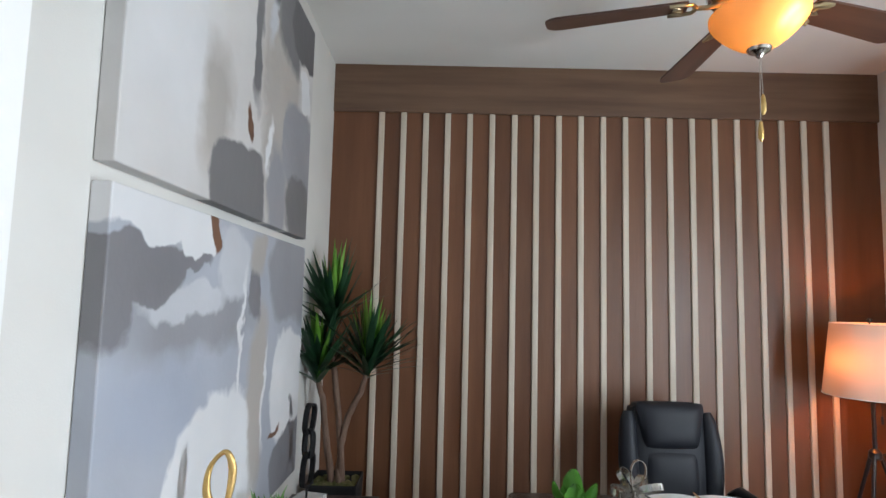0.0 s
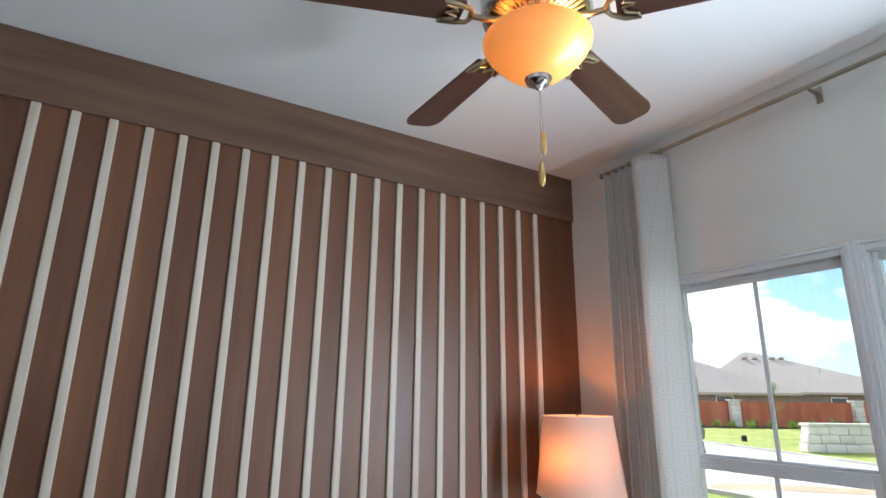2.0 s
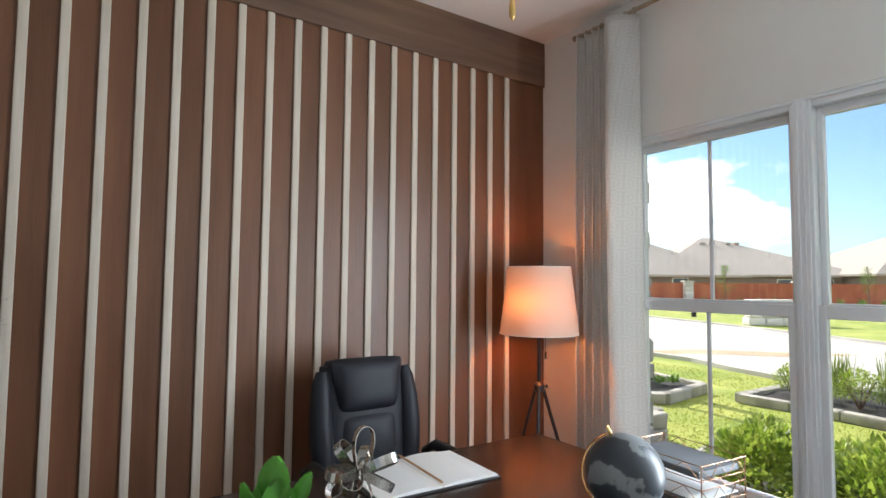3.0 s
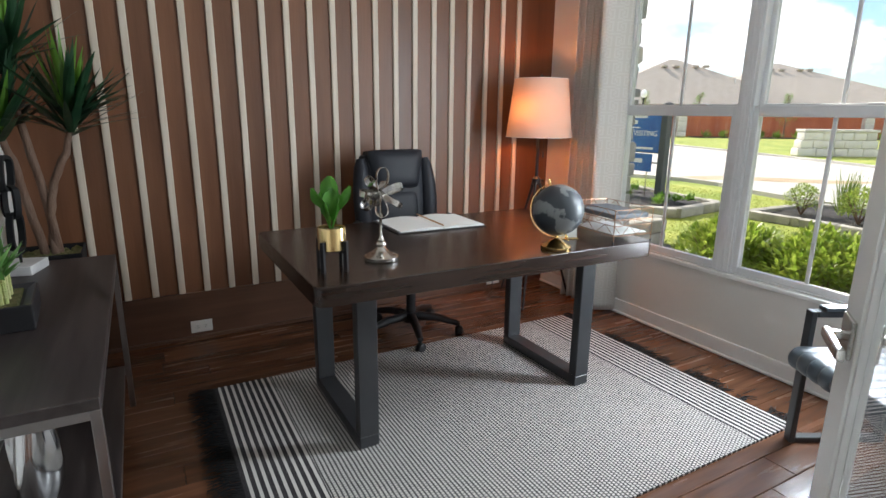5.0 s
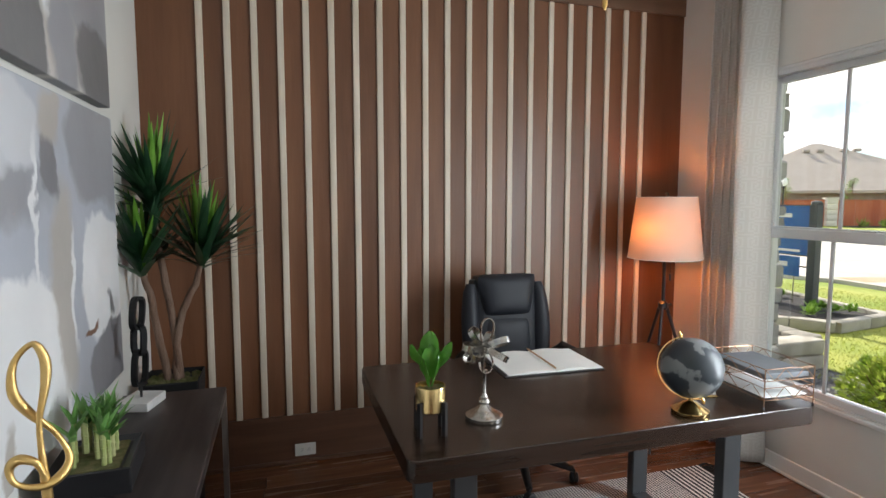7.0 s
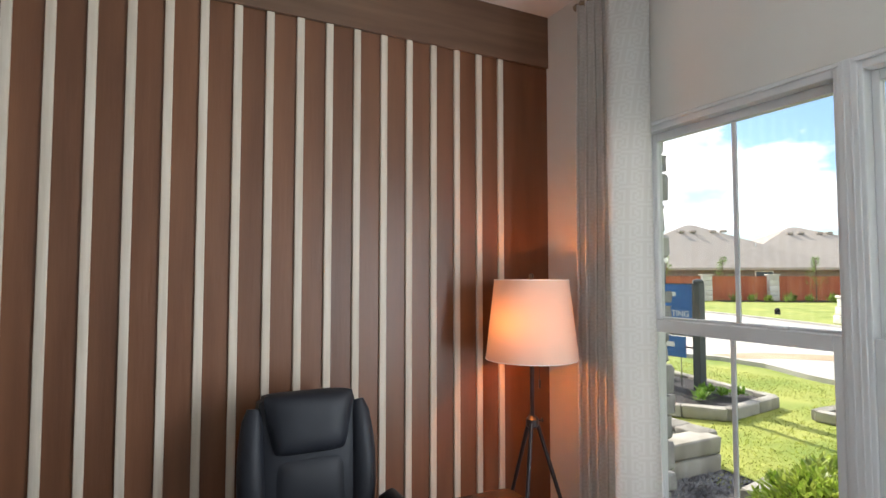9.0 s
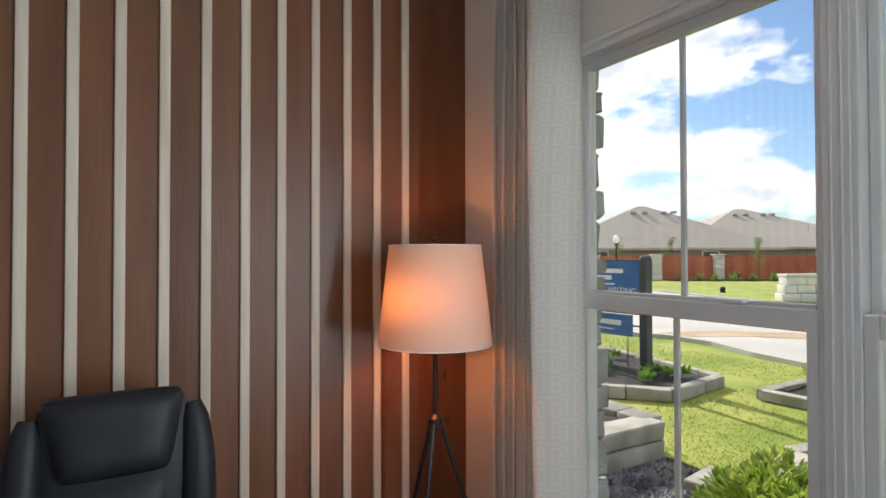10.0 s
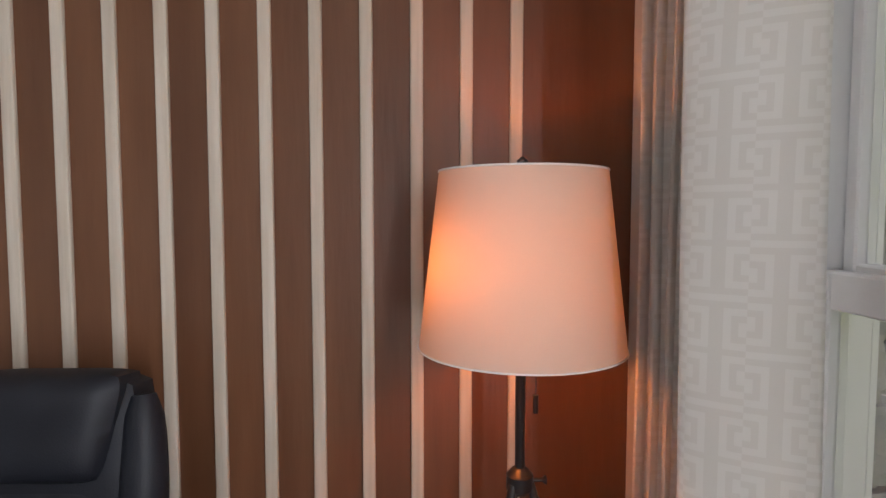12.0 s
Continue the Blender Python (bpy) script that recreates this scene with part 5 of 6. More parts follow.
def armchair():
    p = thing("armchair", "charcoal channel-tufted leather armchair with flat black steel frame", "armchair", (2.11, 0.60, 0), -28)
    # local: faces -x
    for y in (-0.30, 0.275):
        part("side_frame", boxes((-0.20, -0.176, y, y + 0.04, 0.0, 0.575), (0.18, 0.204, y, y + 0.04, 0.0, 0.575), (-0.176, 0.18, y, y + 0.04, 0.0, 0.024), (-0.176, 0.18, y, y + 0.04, 0.551, 0.575), bevel=0.003), "steel", p)
        part("arm_pad", boxes((-0.15, 0.16, y - 0.004, y + 0.044, 0.575, 0.592), bevel=0.005, seg=2), "blue_leather", p)
    part("cross_bar", boxes((-0.176, -0.15, -0.26, 0.275, 0.315, 0.34), (0.12, 0.146, -0.26, 0.275, 0.315, 0.34), bevel=0.003), "steel", p)
    part("seat_cushion", channelled_pad(slab_profile(-0.235, 0.395, 0.16, 0.385, 0.085), 0.27, 0.06), "blue_leather", p, "channel-tufted charcoal leather seat", smooth=True)
    part("back_cushion", channelled_pad(slab_profile(0.185, 0.44, 0.245, 0.80, 0.075), 0.27, 0.06), "blue_leather", p, "channel-tufted charcoal leather back", smooth=True)
    return p


armchair()


def glass_door(name, hx, hy, deg, hand):
    d = thing(name, "open white glazed door with a satin nickel lever", "door", (hx, hy, 0), deg)
    tagged(d, kind="structure")
    w, t, h = 0.53, 0.035, 2.03
    st = 0.10
    part("stile", boxes((0, st, -t / 2, t / 2, 0.008, h), bevel=0.003), "trim", d)
    part("stile", boxes((w - st, w, -t / 2, t / 2, 0.008, h), bevel=0.003), "trim", d)
    part("rail", boxes((st, w - st, -t / 2, t / 2, 0.008, 0.24), bevel=0.003), "trim", d)
    part("rail", boxes((st, w - st, -t / 2, t / 2, h - 0.12, h), bevel=0.003), "trim", d)
    part("glazing_bead", boxes((st, st + 0.012, -t / 2 + 0.004, t / 2 - 0.004, 0.24, h - 0.12), (w - st - 0.012, w - st, -t / 2 + 0.004, t / 2 - 0.004, 0.24, h - 0.12), (st + 0.012, w - st - 0.012, -t / 2 + 0.004, t / 2 - 0.004, 0.24, 0.252), (st + 0.012, w - st - 0.012, -t / 2 + 0.004, t / 2 - 0.004, h - 0.132, h - 0.12)), "trim", d)
    pane = part("pane", boxes((st + 0.012, w - st - 0.012, -0.003, 0.003, 0.252, h - 0.132)), GLASS, d)
    pane.visible_shadow = False
    for s in (-1, 1):
        lev = part("lever", boxes((w - 0.165, w - 0.045, s * 0.052 - 0.007, s * 0.052 + 0.007, 0.93, 0.95), bevel=0.004, seg=2), "nickel", d, "satin nickel lever")
        part("rose", boxes((w - 0.087, w - 0.023, min(s * t / 2, s * (t / 2 + 0.008)), max(s * t / 2, s * (t / 2 + 0.008)), 0.905, 0.975), bevel=0.002), "nickel", lev)
        part("spindle", boxes((w - 0.062, w - 0.048, min(s * t / 2, s * 0.052), max(s * t / 2, s * 0.052), 0.933, 0.947), bevel=0.002), "nickel", lev)
    return d


glass_door("door_1", DX1 - 0.02, 0.02, 36.4, 1)
glass_door("door_2", DX0 + 0.02, 0.02, 88, -1)


# ---- outside ----
M["grass"] = material("lawn_grass", (0.18, 0.25, 0.03), (0.38, 0.39, 0.085), 0.9, scale=(0.9, 0.9, 0.9), noise_scale=1.2, detail=10, bump=0.6, bump_scale=60, spread=(0.35, 0.7))
M["concrete"] = material("pale_concrete", (0.42, 0.40, 0.36), (0.52, 0.50, 0.46), 0.9, scale=(0.6, 0.6, 0.6), detail=8, bump=0.2, bump_scale=60)
M["sand"] = material("washed_sand", (0.36, 0.26, 0.16), (0.48, 0.36, 0.24), 0.95, scale=(1.5, 1.5, 1.5), detail=8)
M["limestone"] = material("limestone_block", (0.27, 0.25, 0.21), (0.42, 0.40, 0.35), 0.9, scale=(5, 5, 5), detail=7, bump=0.5, bump_scale=12, rand=0.12)
M["white_stone"] = material("white_limestone", (0.56, 0.53, 0.47), (0.66, 0.63, 0.58), 0.9, scale=(3, 3, 3), bump=0.3, bump_scale=12, rand=0.08)
M["veneer"] = material("grey_stone_veneer", (0.25, 0.245, 0.24), (0.40, 0.39, 0.37), 0.9, scale=(6, 6, 6), detail=7, bump=0.5, bump_scale=14, rand=0.15)
M["mortar"] = material("mortar", (0.40, 0.38, 0.35), None, 0.95, bump=0.4, bump_scale=80)
M["mulch"] = material("dark_mulch", (0.010, 0.009, 0.010), (0.05, 0.046, 0.045), 0.95, scale=(25, 25, 25), detail=6, bump=1.0, bump_scale=3)
M["gravel"] = material("dark_gravel", (0.05, 0.05, 0.055), (0.22, 0.22, 0.23), 0.8, rand=0.0)
M["bush"] = leaf_material("shrub_leaf", (0.17, 0.28, 0.028), (0.40, 0.47, 0.09), 0.35, 0.5)
M["low_leaf"] = leaf_material("bedding_leaf", (0.12, 0.26, 0.03), (0.22, 0.36, 0.05), 0.5, 0.35)
M["blade_grass"] = leaf_material("ornamental_grass", (0.12, 0.20, 0.03), (0.24, 0.30, 0.07), 0.6, 0.35)
M["fence"] = material("red_cedar_fence", (0.34, 0.085, 0.040), (0.45, 0.14, 0.065), 0.8, scale=(2, 2, 0.6), rand=0.1)
M["brick"] = material("grey_brown_brick", (0.20, 0.155, 0.13), (0.29, 0.23, 0.195), 0.9, scale=(8, 8, 30), bump=0.3, bump_scale=8)
M["shingle"] = material("grey_brown_shingle", (0.36, 0.32, 0.275), (0.43, 0.385, 0.335), 0.95, scale=(2, 2, 8), detail=8, bump=0.4, bump_scale=12)
M["sign_blue"] = material("blue_sign_face", (0.012, 0.10, 0.34), (0.03, 0.16, 0.46), 0.35, scale=(1, 3, 5), detail=6)
M["dark_window"] = material("far_window_glass", (0.05, 0.07, 0.08), None, 0.1)
M["post"] = material("dark_green_post", (0.045, 0.055, 0.06), (0.06, 0.07, 0.075), 0.55)

GZ = -0.10
ground = setting(part("ground", boxes((XR + 0.30, 1500, -900, 900, GZ - 0.4, GZ)), "grass"), "bright green lawn with yellowish patches", "lawn")


def strip(edge_a, edge_b, z, n=24):
    """A sheet between two edges, each a function of 0..1."""
    bm = bmesh.new()
    rows = [(bm.verts.new((*edge_a(i / n), z)), bm.verts.new((*edge_b(i / n), z))) for i in range(n + 1)]
    for a, b in zip(rows, rows[1:]):
        bm.faces.new((a[0], a[1], b[1], b[0]))
    return bm


def near_kerb(u):
    y = -40 + 90 * u
    return (9.6 + 0.9 * math.exp(-((y - 7.6) / 1.6) ** 2) + 0.015 * max(0, 3 - y) ** 1.2 - 0.06 * max(0, y - 9) ** 1.5, y)


def far_kerb(u):
    y = -40 + 90 * u
    return (14.2 + 0.62 * max(y, 0) - 0.0085 * max(y, 0) ** 2 + 0.1 * min(y, 0), y)


road = setting(part("road", strip(near_kerb, far_kerb, GZ + 0.008, 90), "concrete"), "pale concrete street in full sun", "road")
sand = tagged(part("sand_wash", strip(lambda u: (10.6 + 4.6 * u, 8.6 - 2.8 * u + 0.5 * math.sin(5 * u)), lambda u: (10.7 + 4.6 * u, 7.9 - 3.0 * u + 0.25 * math.sin(9 * u)), GZ + 0.013, 30), "sand"), "washed-out reddish sand across the street", "sand", kind="stuff")


def kerb(edge, s):
    bm = bmesh.new()
    pts = [Vector((*edge(i / 90), GZ + 0.02)) for i in range(91)]
    tube(pts, 0, bm=bm, flat=(0.16, 0.12, (1, 0, 0)))
    return bm


pavement = setting(new("pavement"), "pale concrete kerbs along the street", "kerb")
part("kerb", kerb(near_kerb, 1), "concrete", pavement)
part("kerb", kerb(far_kerb, -1), "concrete", pavement)


# stone veneer round the window
veneer = setting(part("facade_stone", boxes((XR + 0.16, XR + 0.20, -3.0, 0.86, GZ - 0.05, 3.3), (XR + 0.16, XR + 0.20, 2.61, 12.0, GZ - 0.05, 3.3), (XR + 0.113, XR + 0.16, 2.605, 2.628, GZ - 0.05, 3.3), (XR + 0.16, XR + 0.20, 0.86, 2.61, GZ - 0.05, 0.44), (XR + 0.16, XR + 0.20, 0.86, 2.61, 2.27, 3.3)), "mortar"), "grey stone veneer of the house wall", "wall")
g = random.Random(5)


def stone_mesh(dx, dy, dz, seed):
    gg = random.Random(seed)
    bm = bmesh.new()
    box(bm, -dx / 2, dx / 2, -dy / 2, dy / 2, -dz / 2, dz / 2, min(dx, dy, dz) * 0.13, 2)
    for v in bm.verts:
        v.co += Vector((gg.uniform(-1, 1), gg.uniform(-1, 1), gg.uniform(-1, 1))) * 0.006
    return mesh_of("stone", bm, True)


z, k = GZ, 0
while z < 2.55:
    h = g.choice((0.07, 0.09, 0.12, 0.15))
    for y0 in (2.622, 2.867):
        w = 0.20 + g.uniform(0, 0.06)
        me = stone_mesh(0.115, w, h - 0.012, k)
        me.materials.append(M["veneer"])
        ob = new("stone", me)
        ob.parent = veneer
        ob.location = (XR + 0.185 + g.uniform(-0.008, 0.010), y0 + w / 2 - 0.02 + g.uniform(-0.018, 0.012), z + h / 2)
        k += 1
    z += h


def block_wall(name, label, corners, height, wide, closed=True):
    """A low planter of stone blocks along its corners."""
    p = thing(name, label, "planter", (0, 0, 0))
    gg = random.Random(len(name) + int(corners[0][0] * 10))
    segs = list(zip(corners, corners[1:] + (corners[:1] if closed else [])))
    for a, b in segs[: len(corners) if closed else len(corners) - 1]:
        a, b = Vector((*a, 0)), Vector((*b, 0))
        L = (b - a).length
        ang = math.degrees(math.atan2(b.y - a.y, b.x - a.x))
        x = 0.0
        while x < L - 0.05:
            s = min(gg.uniform(0.45, 0.75), L - x)
            for lay in range(max(1, round(height / 0.16))):
                hh = height / max(1, round(height / 0.16))
                me = stone_mesh(s - 0.008, wide, hh - 0.006, gg.randint(0, 9999))
                me.materials.append(M["limestone"])
                ob = new("block", me)
                ob.parent = p
                q = a + (b - a) * ((x + s / 2) / L)
                ob.matrix_basis = pose(q.x, q.y, GZ + hh * (lay + 0.5), 0, 0, ang)
            x += s
    bm = bmesh.new()
    vs = [bm.verts.new((x, y, GZ + height - 0.05)) for x, y in corners]
    bm.faces.new(vs)
    bmesh.ops.triangulate(bm, faces=bm.faces)
    bmesh.ops.subdivide_edges(bm, edges=bm.edges, cuts=10, use_grid_fill=True)
    for v in bm.verts:
        v.co.z += 0.025 * noise.noise(v.co * 3)
    part("mulch", bm, "mulch", p, "dark shredded mulch")
    return p


def bedding(name, label, spots, mat, r, h, n, seed, z, width=0.035):
    for i, (x, y) in enumerate(spots):
        gg = random.Random(seed + i)
        p = thing(name, label, "plant", (x, y, z), group=label)
        bm = bmesh.new()
        for k in range(n):
            a, e = gg.uniform(0, 6.28), gg.uniform(0.1, 1.3)
            d = Vector((math.cos(a) * math.sin(e) * r, math.sin(a) * math.sin(e) * r, math.cos(e) * h))
            b0 = Vector((gg.uniform(-0.3, 0.3) * r, gg.uniform(-0.3, 0.3) * r, 0.0)) + d * gg.uniform(0, 0.45)
            leaf(bm, b0, b0 + d * gg.uniform(0.4, 0.7), width, 0.02, 3)
        tagged(part("leaves", bm, mat, p), kind="stuff")


block_wall("sign_planter", "low grey stone planter bed round the sign posts", [(7.55, 5.12), (6.42, 4.95), (5.78, 5.7), (5.78, 8.2), (8.1, 8.2)], 0.15, 0.13)
block_wall("stone_planter", "pale limestone block planter against the house", [(4.92, 4.02), (3.35, 4.02), (3.35, 5.3), (4.92, 5.3)], 0.30, 0.24)
block_wall("street_bed", "low stone-edged mulch bed beside the street", [(7.35, 4.5), (7.42, 3.8), (7.32, 2.65), (7.1, 0.5), (9.2, 0.5), (9.3, 3.2), (9.0, 4.5)], 0.12, 0.14)
gs = random.Random(12)
bedding("bedding_plant", "small bright green bedding plant in mulch", [(6.2 + gs.uniform(-0.2, 1.3), 5.35 + gs.uniform(0, 2.0)) for _ in range(26)], "low_leaf", 0.17, 0.17, 46, 50, GZ + 0.13)
bedding("bedding_plant", "small leafy plant in the house planter", [(3.9, 4.35), (4.4, 4.5), (4.5, 4.95), (4.0, 4.8)], "low_leaf", 0.16, 0.16, 40, 90, GZ + 0.26)
bedding("grass_clump", "tall ornamental grass clump in mulch", [(8.35, 3.72), (8.3, 3.15), (8.6, 2.5)], "blade_grass", 0.34, 0.75, 150, 130, GZ + 0.08, 0.014)


def shrub(x, y, z, rx, ry, rz, n, seed, mat="bush", size=0.05, label="clipped leafy green shrub", name="shrub"):
    gg = random.Random(seed)
    p = thing(name, label, "shrub", (x, y, z), group=label)
    bm = bmesh.new()
    for k in range(6):
        a = gg.uniform(0, 6.28)
        tube([(0, 0, 0), (math.cos(a) * rx * 0.4, math.sin(a) * ry * 0.4, rz * 0.9), (math.cos(a) * rx * 0.7, math.sin(a) * ry * 0.7, rz * 1.5)], [0.012, 0.008, 0.003], 5, bm)
    part("stems", bm, "bark", p)
    bm = bmesh.new()
    for k in range(n):
        a, c = gg.uniform(0, 6.28), gg.uniform(-0.55, 1)
        s = math.sqrt(1 - c * c)
        nrm = Vector((math.cos(a) * s, math.sin(a) * s, c))
        lump = 0.86 + 0.24 * noise.noise(nrm * 2.3 + Vector((seed, 0, 0)))
        rr = lump * (gg.random() ** 0.25)
        c0 = Vector((nrm.x * rx * rr, nrm.y * ry * rr, rz + nrm.z * rz * rr))
        d = (nrm + Vector((gg.uniform(-0.9, 0.9), gg.uniform(-0.9, 0.9), gg.uniform(-0.3, 0.9)))).normalized()
        leaf(bm, c0, c0 + d * size * gg.uniform(0.7, 1.3), size * 0.5, 0.004, 2)
    tagged(part("leaves", bm, mat, p), kind="stuff")
    return p


for i, (x, y, rx, ry, rz) in enumerate(((3.72, 2.38, 0.44, 0.42, 0.38), (3.78, 1.70, 0.50, 0.48, 0.38), (3.7, 0.98, 0.48, 0.45, 0.38), (3.75, 0.2, 0.5, 0.45, 0.38), (4.35, 2.15, 0.40, 0.38, 0.27), (4.4, 1.4, 0.42, 0.42, 0.28))):
    shrub(x, y, GZ, rx, ry, rz * 0.93, 3800, i + 1, "bush", 0.056)
for i, (x, y, r) in enumerate(((8.0, 4.12, 0.27), (7.9, 3.35, 0.30), (8.5, 1.9, 0.33), (7.9, 2.75, 0.26))):
    shrub(x, y, GZ + 0.06, r, r, r * 0.85, 1500, 40 + i, "bush", 0.035, "round clipped dark green boxwood", "boxwood")

# gravel strip and stepping stones by the house
gravel = bmesh.new()
gg = random.Random(77)
for k in range(2600):
    x, y = gg.uniform(3.0, 4.9), gg.uniform(2.9, 3.92)
    if y < 3.1 + 0.2 * (x - 3.0):
        continue
    r = gg.uniform(0.012, 0.026)
    vs = [gravel.verts.new((x + r * a, y + r * b, GZ + 0.004 + r * c)) for a, b, c in ((-1, -0.7, 0), (1, -0.6, 0), (0.8, 0.9, 0), (-0.8, 0.8, 0), (gg.uniform(-0.4, 0.4), gg.uniform(-0.4, 0.4), gg.uniform(0.6, 1.0)))]
    for a, b in ((0, 1), (1, 2), (2, 3), (3, 0)):
        gravel.faces.new((vs[a], vs[b], vs[4]))
setting(part("gravel_bed", boxes((2.95, 4.95, 2.7, 3.92, GZ - 0.02, GZ + 0.004)), "mulch"), "dark mulch and gravel strip by the house", "ground")
tagged(part("gravel", gravel, "gravel"), "loose dark grey gravel", "gravel", kind="stuff")
for i, (x, y, a) in enumerate(((4.72, 3.42, 12), (5.15, 3.15, 35), (5.55, 3.25, 5), (5.95, 3.35, -12), (5.0, 2.75, 20), (4.95, 2.2, 80), (4.98, 1.6, 88))):
    me = stone_mesh(0.40, 0.15, 0.08, 300 + i)
    me.materials.append(M["limestone"])
    ob = tagged(new("edging_stone", me), "rough pale limestone edging block on the lawn", "stone", "edging stones")
    ob.matrix_basis = pose(x, y, GZ + 0.035, 0, 0, a)


# sign with two panels between posts
def text_mesh(words, size):
    cu = bpy.data.curves.new("words", "FONT")
    cu.body, cu.size, cu.align_x, cu.extrude = words, size, "CENTER", 0.002
    ob = bpy.data.objects.new("words", cu)
    scene.collection.objects.link(ob)
    bpy.context.view_layer.update()
    me = bpy.data.meshes.new_from_object(ob.evaluated_get(bpy.context.evaluated_depsgraph_get()))
    bpy.data.objects.remove(ob)
    me.materials.append(M["paper"])
    return me


def yard_sign():
    p = thing("yard_sign", "blue two-panel yard sign between dark posts", "sign", (7.2, 6.0, GZ))
    for y in (-0.08, 1.72):
        post = part("post", boxes((-0.06, 0.06, y - 0.06, y + 0.06, 0, 1.56), bevel=0.006), "post", p, "dark painted square post")
        part("cap", lathe([(0.09, 1.56), (0.095, 1.575), (0.085, 1.60), (0.02, 1.62), (0.0, 1.62)], 4, centre=(0, y, 0)), "post", post)
    a = part("panel", boxes((-0.02, 0.02, 0.0, 1.64, 0.83, 1.54), bevel=0.003), "sign_blue", p, "glossy blue printed panel")
    part("panel_frame", boxes((-0.024, 0.024, 0.0, 1.64, 1.54, 1.556), (-0.024, 0.024, 0.0, 1.64, 0.814, 0.83)), "post", p)
    b = part("panel", boxes((-0.015, 0.015, 0.14, 1.50, 0.51, 0.80), bevel=0.003), "sign_blue", p, "smaller hanging blue panel")
    part("hanger", tube([(0, -0.02, 0.66), (0, 0.16, 0.66)], 0.012, 6), "post", p)
    part("stake", tube([(0, 0.22, 0.0), (0, 0.22, 0.52)], 0.010, 6), "nickel", p)
    ob = new("lettering", text_mesh("THANK YOU FOR VISITING", 0.125))
    ob.parent = a
    ob.matrix_basis = pose(-0.0225, 0.82, 1.085, 90, 0, -90)
    # names are left as plain pale bars
    for y0, y1, z0, z1 in ((0.28, 1.22, 1.37, 1.43), (0.48, 1.02, 1.275, 1.335), (0.42, 1.08, 1.205, 1.225), (0.12, 1.5, 0.87, 0.905)):
        part("bar", boxes((-0.0235, -0.0205, y0, y1, z0, z1)), "paper", a)
    for y0, y1, z0, z1 in ((0.32, 1.28, 0.645, 0.715), (0.45, 1.15, 0.575, 0.592)):
        part("bar", boxes((-0.0185, -0.0155, y0, y1, z0, z1)), "paper", b)
    return p


yard_sign()
pole = thing("flagpole", "white flagpole with a cleat standing in the bed", "flagpole", (6.88, 6.84, GZ + 0.10))
part("pole", lathe([(0.04, 0), (0.04, 3), (0.034, 5.5), (0.03, 6.5), (0.0, 6.52)], 20), "trim", pole, smooth=True)
part("cleat", boxes((-0.06, -0.038, -0.012, 0.012, 1.02, 1.14), bevel=0.004), "nickel", pole)
part("halyard", tube([(-0.05, 0, 1.1), (-0.048, 0.012, 3), (-0.045, 0, 6.3)], 0.004, 4), "paper", pole)


# street side: fence, pillars, houses; directions along and away from the fence
FN, FW = Vector((0.53, 0.848, 0)), Vector((0.848, -0.53, 0))
FANG = math.degrees(math.atan2(FW.y, FW.x))


def far(s, f, z=GZ):
    q = FW * s + FN * f
    return Vector((q.x, q.y, z))


fence = thing("fence", "long red-brown cedar privacy fence across the street", "fence", far(0, 40), FANG)
bm = bmesh.new()
gf = random.Random(9)
x = -12.0
while x < 70:
    w = 0.145
    h = 1.62 + gf.uniform(-0.012, 0.012)
    vs = [(x, gf.uniform(-0.01, 0.01)), (x + w - 0.012, gf.uniform(-0.01, 0.01))]
    a = [bm.verts.new((px, py, 0.0)) for px, py in vs] + [bm.verts.new((px, py, h)) for px, py in reversed(vs)]
    b = [bm.verts.new(v.co + Vector((0, 0.02, 0))) for v in a]
    bm.faces.new(a)
    bm.faces.new(b[::-1])
    for i in range(4):
        bm.faces.new((a[i], b[i], b[(i + 1) % 4], a[(i + 1) % 4]))
    x += w
tagged(part("board", bm, "fence", fence), kind="stuff")
part("rail", boxes((-12, 70, 0.025, 0.06, 0.3, 0.39), (-12, 70, 0.025, 0.06, 1.2, 1.29), (-12, 70, -0.03, 0.06, 1.62, 1.66)), "fence", fence)


def pillar(s):
    p = thing("stone_pillar", "pale limestone fence pillar with a flat cap", "pillar", far(s, 39.9), FANG, "fence pillars")
    for k in range(5):
        me = stone_mesh(0.62, 0.62, 0.345, 500 + k)
        me.materials.append(M["white_stone"])
        ob = new("block", me)
        ob.parent = p
        ob.location = (0, 0, 0.1725 + 0.345 * k)
    part("cap", boxes((-0.37, 0.37, -0.37, 0.37, 1.725, 1.80), bevel=0.01), "white_stone", p)


for s in (10.2, 14.45, 18.75, 27, 36, 45):
    pillar(s)
bedding("fence_shrub", "low green planting along the fence", [(q.x, q.y) for q in [far(15.6 + 0.95 * i + gf.uniform(-0.3, 0.3), 38.6 + gf.uniform(-0.8, 0.4)) for i in range(30)]], "blade_grass", 0.55, 0.7, 45, 400, GZ, 0.09)
bed = setting(part("mulch_strip", boxes((15, 50, -1.9, -0.05, 0, 0.03)), "mulch"), "dark mulch strip along the fence", "ground")
bed.matrix_basis = Matrix.Translation(far(0, 40)) @ pose(0, 0, 0, 0, 0, FANG)


